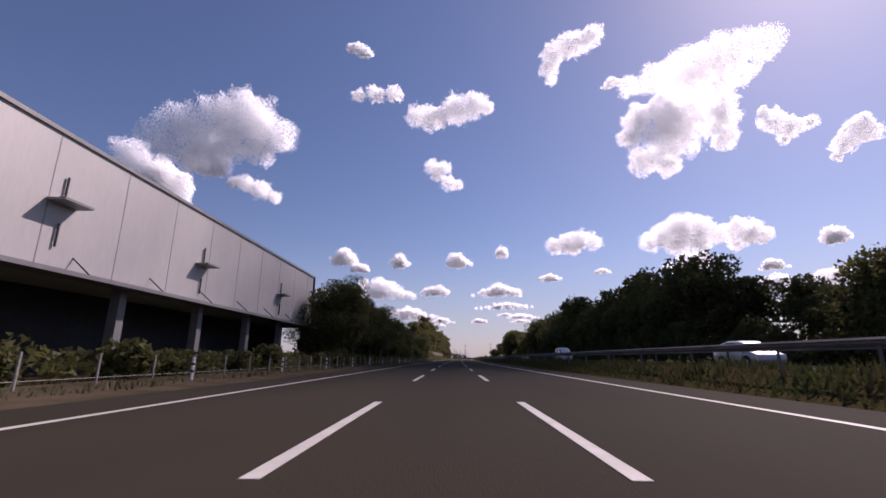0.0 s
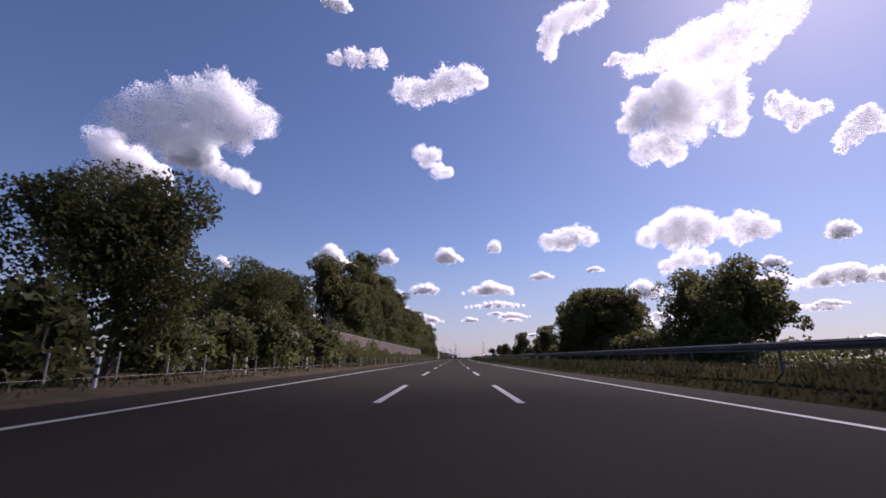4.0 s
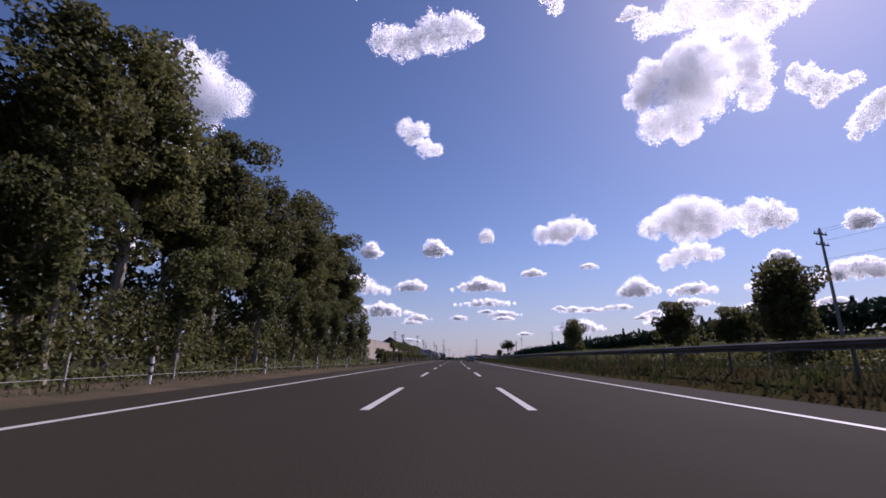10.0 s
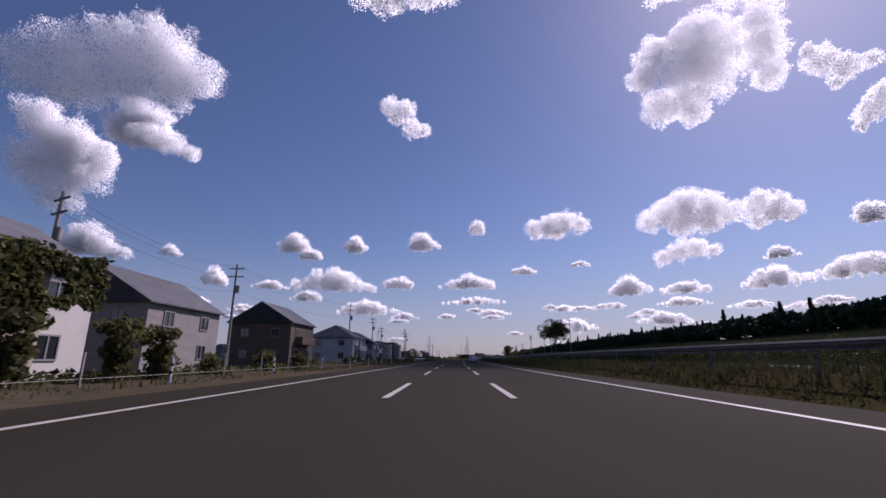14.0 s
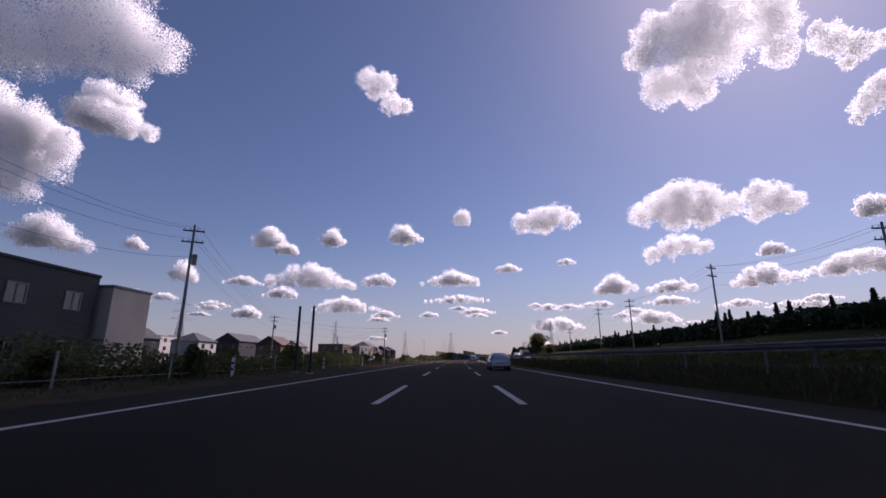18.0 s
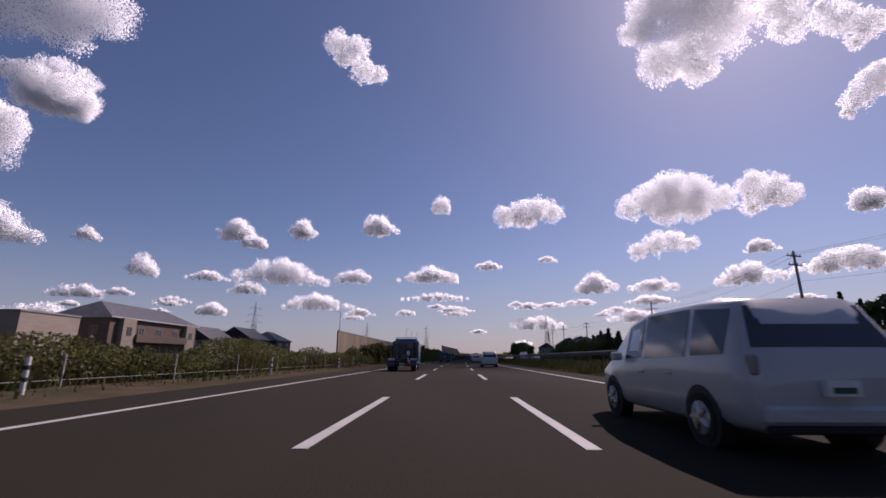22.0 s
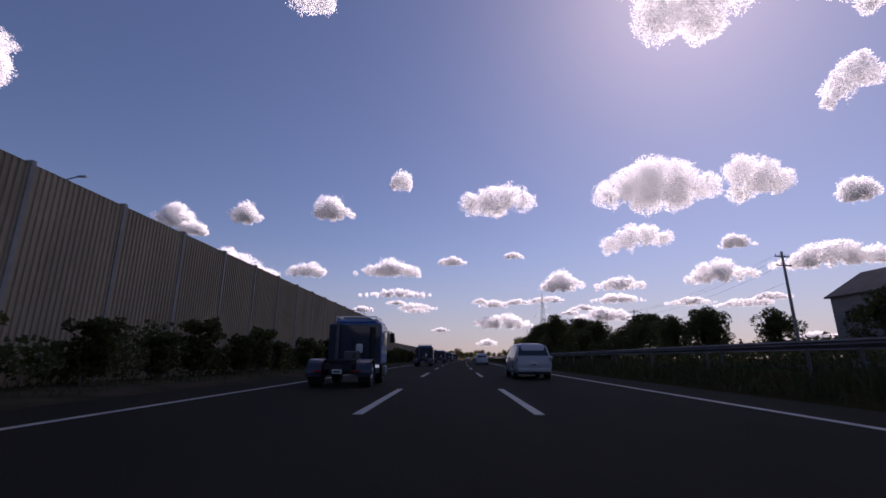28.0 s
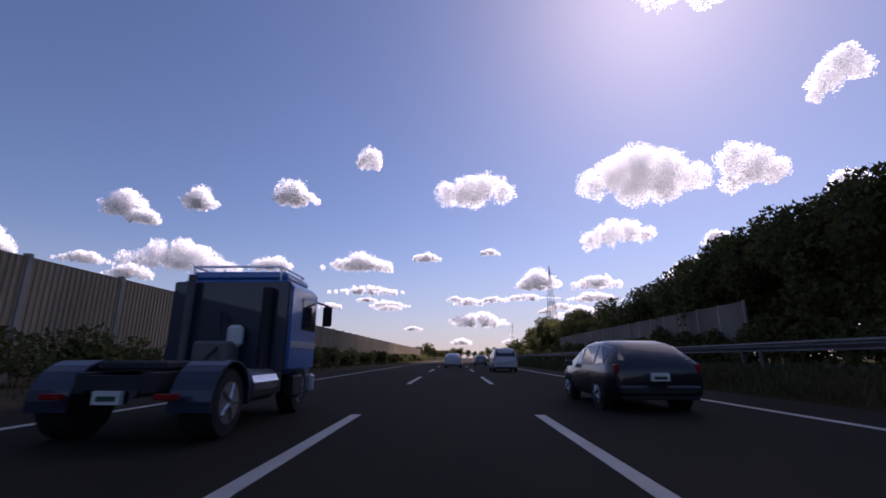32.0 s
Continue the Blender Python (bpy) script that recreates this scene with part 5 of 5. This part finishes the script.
def wheel(parent, x, y, r=0.32, w=0.2, mat_rim=None):
    bm = bmesh.new()
    tube(bm, (-w / 2, 0, 0), (w / 2, 0, 0), r, n=24)
    es = [e for e in bm.edges if abs(e.verts[0].co.x - e.verts[1].co.x) < 1e-4 and abs(e.calc_length()) < r * 0.5]
    bmesh.ops.bevel(bm, geom=es, offset=0.03, segments=2, affect="EDGES")
    t = part("wheel", bm, M_TYRE, parent, smooth=False)
    t.location = (x, y, r)
    e = 1 if x > 0 else -1
    bm = bmesh.new()
    tube(bm, (e * w * 0.35, 0, 0), (e * (w / 2 + 0.012), 0, 0), r * 0.66, r * 0.6, n=20)
    part("rim", bm, mat_rim or M_RIM, t)
    bm = bmesh.new()
    for k in range(5):
        a = k * 2 * math.pi / 5
        tube(bm, (e * (w / 2 + 0.008), 0, 0), (e * (w / 2 + 0.008), math.cos(a) * r * 0.56, math.sin(a) * r * 0.56), 0.045, 0.03, 6)
    part("spokes", bm, M_CHROME, t)
    bm = bmesh.new()
    tube(bm, (e * w * 0.4, 0, 0), (e * (w / 2 + 0.006), 0, 0), r * 0.2, n=12)
    part("hub", bm, M_TRIM, t)


def car(stations, colour, label, m, category="car", group="cars on the motorway"):
    lamp = (M_CLEARTAIL, "clear tall tail lamp") if colour is P_WHITE else (M_TAIL, "red tail lamp")
    c = empty("car", m, label, category, group)
    rings = [ring(s) for s in stations]
    V, Fc, k = [v for r_ in rings for v in r_], [], 12
    for i in range(len(rings) - 1):
        for j in range(k):
            a, b = i * k + j, i * k + (j + 1) % k
            Fc.append((a, b, b + k, a + k))
    Fc += [tuple(range(k)), tuple(range((len(rings) - 1) * k, len(rings) * k))[::-1]]
    bm = bmesh.new()
    vs = [bm.verts.new(v) for v in V]
    for f in Fc:
        bm.faces.new([vs[i] for i in f])
    bmesh.ops.recalc_face_normals(bm, faces=bm.faces)
    bmesh.ops.bevel(bm, geom=list(bm.edges), offset=0.035, segments=2, affect="EDGES", clamp_overlap=True)
    part("body", bm, colour, c, smooth=True)
    # panes
    g = [i for i, s in enumerate(stations) if s[3] - s[2] > 0.35]
    for side in (0, 1):
        a, b = (3, 4) if side == 0 else (8, 7)
        for i in g[:-1]:
            patch("side_window", [rings[i][a], rings[i + 1][a], rings[i + 1][b], rings[i][b]], M_GLASS, c, 0.075)
    i = g[0]
    patch("rear_window", [rings[i - 1][4].lerp(rings[i][4], 0.12), rings[i - 1][7].lerp(rings[i][7], 0.12), rings[i][7], rings[i][4]], M_GLASS, c, 0.07, 0.02)
    i = g[-1]
    patch("windscreen", [rings[i][4], rings[i][7], rings[i + 1][7], rings[i + 1][4]], M_GLASS, c, 0.06, 0.02)
    y0, y1 = stations[0][0], stations[-1][0]
    wb = stations[3][4]
    for x in (-wb + 0.09, wb - 0.09):
        for y in (y0 + 0.95, y1 - 0.82):
            bm = bmesh.new()
            tube(bm, (x - 0.105, y, 0.33), (x + 0.108, y, 0.33), 0.375, n=24)
            part("wheel_arch", bm, M_TRIM, c)
            wheel(c, x + (0.02 if x > 0 else -0.02), y)
    belt = stations[1][2]
    for e in (-1, 1):
        bm = box(bmesh.new(), e * (wb - 0.1) - 0.05, y0 + 0.0, belt - 0.16, e * (wb - 0.1) + 0.05, y0 + 0.22, belt + 0.06, 0.025)
        part("tail_lamp", bm, lamp[0], c, lamp[1])
        bm = box(bmesh.new(), e * (wb - 0.24) - 0.14, y1 - 0.3, 0.62, e * (wb - 0.24) + 0.14, y1 - 0.09, 0.74, 0.03)
        part("headlamp", bm, M_LAMP, c, "clear headlamp")
        bm = box(bmesh.new(), e * (wb + 0.1) - 0.09, y1 - 1.42, stations[5][2] + 0.02, e * (wb + 0.1) + 0.09, y1 - 1.3, stations[5][2] + 0.17, 0.03)
        part("mirror", bm, colour, c)
        for y in (y0 + 1.6, y0 + 2.5):
            part("door_handle", box(bmesh.new(), e * wb - 0.03, y, belt - 0.2, e * wb + 0.03, y + 0.18, belt - 0.16, 0.01), colour, c)
    bm = box(bmesh.new(), -wb + 0.1, y0 - 0.06, 0.36, wb - 0.1, y0 + 0.1, 0.55, 0.04)
    part("bumper", bm, colour, c)
    bm = box(bmesh.new(), -wb + 0.15, y0 - 0.03, 0.27, wb - 0.15, y0 + 0.1, 0.36, 0.02)
    part("bumper_trim", bm, M_TRIM, c)
    pl = part("number_plate", box(bmesh.new(), -0.17, y0 - 0.075, 0.64, 0.17, y0 + 0.05, 0.80), M_PLATE, c, "plain white number plate")
    part("plate_bar", box(bmesh.new(), -0.12, y0 - 0.079, 0.67, 0.12, y0 - 0.07, 0.73), M_INK, pl)
    part("wiper", tube(bmesh.new(), (0.05, y0 + 0.12, belt + 0.1), (-0.3, y0 + 0.14, belt + 0.16), 0.012, n=5), M_TRIM, c)
    return c


K = 0.87
RIGHT = 3.45
# one white van, one silver estate, one black hatchback, each repeated along its course
for s in (748.7, 789.9, 830, 870.6, 1034.8, 1076):
    car(VAN, P_WHITE, "white minivan in the outer lane", put(s, RIGHT, 0, 0, K), "minivan")
for s in (582.6, 669.0):
    car(WAGON, P_SILVER, "silver estate car in the outer lane", put(s, RIGHT, 0, 0, K))
car(VAN, P_GREY, "grey compact people carrier in the outer lane", put(457.6, RIGHT + 0.3, 0, 0, (K, K, K * 0.98)), "minivan")
car(VAN, P_WHITE, "white minivan repeated further along the outer lane", put(910.8, RIGHT, 0, 0, K), "minivan")
for s, u in ((1132.9, RIGHT + 0.85), (1174.2, RIGHT)):
    car(HATCH, P_BLACK, "black hatchback in the outer lane", put(s, u, 0, 0, (K, K, K * 0.93)))
car(HATCH, P_WHITE, "white compact car ahead in the middle lane", put(1207.5, 0.0, 0, 0, K))
car(VAN, P_WHITE, "white minivan further ahead in the outer lane", put(1196.0, RIGHT, 0, 0, K), "minivan")
car(WAGON, P_GREY, "grey estate car far ahead in the outer lane", put(1224.0, RIGHT, 0, 0, K))
for s, u, st, p, lab in ((22, 14.3, HATCH, P_SILVER, "silver car on the opposite carriageway"), (59, 14.3, VAN, P_WHITE, "white van on the opposite carriageway"), (75, 17.7, HATCH, P_WHITE, "white car on the opposite carriageway"),
                         (746, 14.3, VAN, P_WHITE, "white van on the opposite carriageway"), (752, 17.7, WAGON, P_SILVER, "silver car on the opposite carriageway"), (884, 14.3, VAN, P_WHITE, "white van on the opposite carriageway"), (890, 17.7, WAGON, P_SILVER, "silver car on the opposite carriageway"),
                         (1095, 14.3, VAN, P_WHITE, "white van on the opposite carriageway"), (1104, 17.7, HATCH, P_GREY, "grey car on the opposite carriageway")):
    car(st, p, lab, put(s, u, 0.4, 180, (K, K * 0.92, K * (1.16 if st is VAN else 1.0))), group="cars on the opposite carriageway")

P_LIME = paint("paint_lime", (0.28, 0.36, 0.06))
for s, u, st, p, lab, turn in ((676, -22, HATCH, P_LIME, "lime green hatchback parked on the plot", 70), (704, -31, HATCH, P_WHITE, "white hatchback parked on the plot", 95), (712, -33, VAN, P_SILVER, "silver minivan parked on the plot", 80),
                               (733, -30, WAGON, P_GREY, "grey estate car parked on the plot", 100), (768, -26, HATCH, P_WHITE, "white hatchback parked beside the field", 20), (796, -33.5, VAN, P_WHITE, "white minivan parked before the flats", 85)):
    car(st, p, lab, put(s, u, 0.0, turn, K), group="parked cars")


def box_lorry(m):
    """A lorry with a pale box body and a dark cab."""
    t = empty("lorry", m, "lorry with a pale box body and dark cab", "lorry", "cars on the opposite carriageway")
    part("box_body", box(bmesh.new(), -1.1, -4.6, 0.9, 1.1, 1.2, 3.1, 0.03), P_WHITE, t)
    part("cab", box(bmesh.new(), -1.05, 1.35, 0.5, 1.05, 3.0, 2.5, 0.12), P_GREY, t)
    part("windscreen", box(bmesh.new(), -0.95, 2.99, 1.5, 0.95, 3.02, 2.25, 0.01), M_GLASS, t)
    part("bumper", box(bmesh.new(), -1.06, 2.9, 0.35, 1.06, 3.08, 0.65, 0.04), M_TRIM, t)
    part("chassis", box(bmesh.new(), -0.5, -4.4, 0.6, 0.5, 2.8, 0.9), M_DARK, t)
    for e in (-1, 1):
        part("headlamp", box(bmesh.new(), e * 0.8 - 0.15, 3.0, 0.7, e * 0.8 + 0.15, 3.05, 0.85, 0.02), M_LAMP, t)
        for y in (-3.2, 2.1):
            wheel(t, e * 0.9, y, 0.45, 0.3)
    return t


box_lorry(put(757, 17.7, 0.4, 180, 0.86))
box_lorry(put(353, 17.6, 0.4, 180, 0.86))


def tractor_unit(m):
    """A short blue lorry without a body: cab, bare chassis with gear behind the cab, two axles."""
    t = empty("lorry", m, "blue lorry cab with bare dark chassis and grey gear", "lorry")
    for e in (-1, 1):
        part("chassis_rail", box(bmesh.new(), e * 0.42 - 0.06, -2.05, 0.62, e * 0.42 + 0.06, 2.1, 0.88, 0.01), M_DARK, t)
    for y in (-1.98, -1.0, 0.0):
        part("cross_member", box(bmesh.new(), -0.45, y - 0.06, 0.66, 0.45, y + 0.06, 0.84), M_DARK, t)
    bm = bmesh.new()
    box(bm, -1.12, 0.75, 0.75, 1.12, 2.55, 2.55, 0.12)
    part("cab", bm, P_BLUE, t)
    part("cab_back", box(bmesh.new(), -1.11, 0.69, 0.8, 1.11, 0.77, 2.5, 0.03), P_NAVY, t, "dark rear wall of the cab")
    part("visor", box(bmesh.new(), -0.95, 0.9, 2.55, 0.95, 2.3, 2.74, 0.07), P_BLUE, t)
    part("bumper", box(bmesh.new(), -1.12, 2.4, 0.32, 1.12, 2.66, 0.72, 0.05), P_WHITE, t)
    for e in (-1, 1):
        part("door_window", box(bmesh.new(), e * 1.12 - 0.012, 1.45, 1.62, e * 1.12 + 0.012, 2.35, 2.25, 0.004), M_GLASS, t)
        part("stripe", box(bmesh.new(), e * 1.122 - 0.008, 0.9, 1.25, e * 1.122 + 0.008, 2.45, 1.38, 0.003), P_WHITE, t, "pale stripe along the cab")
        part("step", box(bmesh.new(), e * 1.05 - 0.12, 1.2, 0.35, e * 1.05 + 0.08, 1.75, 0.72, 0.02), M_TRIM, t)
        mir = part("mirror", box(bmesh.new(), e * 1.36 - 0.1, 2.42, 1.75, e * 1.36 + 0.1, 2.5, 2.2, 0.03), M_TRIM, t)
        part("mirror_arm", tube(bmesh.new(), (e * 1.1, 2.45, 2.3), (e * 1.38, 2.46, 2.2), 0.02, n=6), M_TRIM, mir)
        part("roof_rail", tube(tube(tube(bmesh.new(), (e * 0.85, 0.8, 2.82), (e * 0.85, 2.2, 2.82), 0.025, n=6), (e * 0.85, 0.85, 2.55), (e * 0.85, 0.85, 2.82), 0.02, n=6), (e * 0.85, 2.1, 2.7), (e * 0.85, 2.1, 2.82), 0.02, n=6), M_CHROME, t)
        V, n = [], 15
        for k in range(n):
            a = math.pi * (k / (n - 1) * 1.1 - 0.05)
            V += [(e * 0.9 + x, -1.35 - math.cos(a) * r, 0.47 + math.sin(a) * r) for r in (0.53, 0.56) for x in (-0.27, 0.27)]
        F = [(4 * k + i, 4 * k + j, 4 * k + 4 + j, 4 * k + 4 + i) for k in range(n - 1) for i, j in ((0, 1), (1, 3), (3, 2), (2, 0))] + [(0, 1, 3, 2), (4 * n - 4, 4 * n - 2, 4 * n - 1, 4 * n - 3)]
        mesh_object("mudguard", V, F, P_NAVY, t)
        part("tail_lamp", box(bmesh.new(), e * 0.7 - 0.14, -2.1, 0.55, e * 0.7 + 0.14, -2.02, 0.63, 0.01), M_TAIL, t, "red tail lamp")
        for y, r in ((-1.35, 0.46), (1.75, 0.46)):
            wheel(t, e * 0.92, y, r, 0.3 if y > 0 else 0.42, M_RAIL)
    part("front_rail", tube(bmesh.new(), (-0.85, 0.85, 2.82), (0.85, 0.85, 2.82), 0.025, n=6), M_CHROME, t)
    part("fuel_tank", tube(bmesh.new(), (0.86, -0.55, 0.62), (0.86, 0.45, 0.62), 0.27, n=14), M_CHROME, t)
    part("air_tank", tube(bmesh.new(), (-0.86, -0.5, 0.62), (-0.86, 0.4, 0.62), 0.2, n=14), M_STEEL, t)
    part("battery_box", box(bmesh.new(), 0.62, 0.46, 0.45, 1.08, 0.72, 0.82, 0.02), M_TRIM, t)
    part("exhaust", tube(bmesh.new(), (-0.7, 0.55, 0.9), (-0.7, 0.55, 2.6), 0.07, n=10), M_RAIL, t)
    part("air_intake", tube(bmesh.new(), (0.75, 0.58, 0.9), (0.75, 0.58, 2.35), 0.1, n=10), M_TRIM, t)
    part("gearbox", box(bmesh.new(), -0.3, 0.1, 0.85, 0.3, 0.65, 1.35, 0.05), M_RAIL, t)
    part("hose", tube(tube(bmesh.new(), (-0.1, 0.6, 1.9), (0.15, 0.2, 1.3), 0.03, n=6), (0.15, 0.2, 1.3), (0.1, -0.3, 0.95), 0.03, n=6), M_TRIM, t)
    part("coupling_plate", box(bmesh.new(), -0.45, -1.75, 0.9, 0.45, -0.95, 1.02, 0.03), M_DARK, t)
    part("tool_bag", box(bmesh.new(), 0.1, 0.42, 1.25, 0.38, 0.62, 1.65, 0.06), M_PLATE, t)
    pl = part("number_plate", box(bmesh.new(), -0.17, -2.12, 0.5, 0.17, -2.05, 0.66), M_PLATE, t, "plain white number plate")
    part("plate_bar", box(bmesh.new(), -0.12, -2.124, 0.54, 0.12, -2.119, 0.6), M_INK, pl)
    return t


# one moving lorry, repeated at eight places along its course
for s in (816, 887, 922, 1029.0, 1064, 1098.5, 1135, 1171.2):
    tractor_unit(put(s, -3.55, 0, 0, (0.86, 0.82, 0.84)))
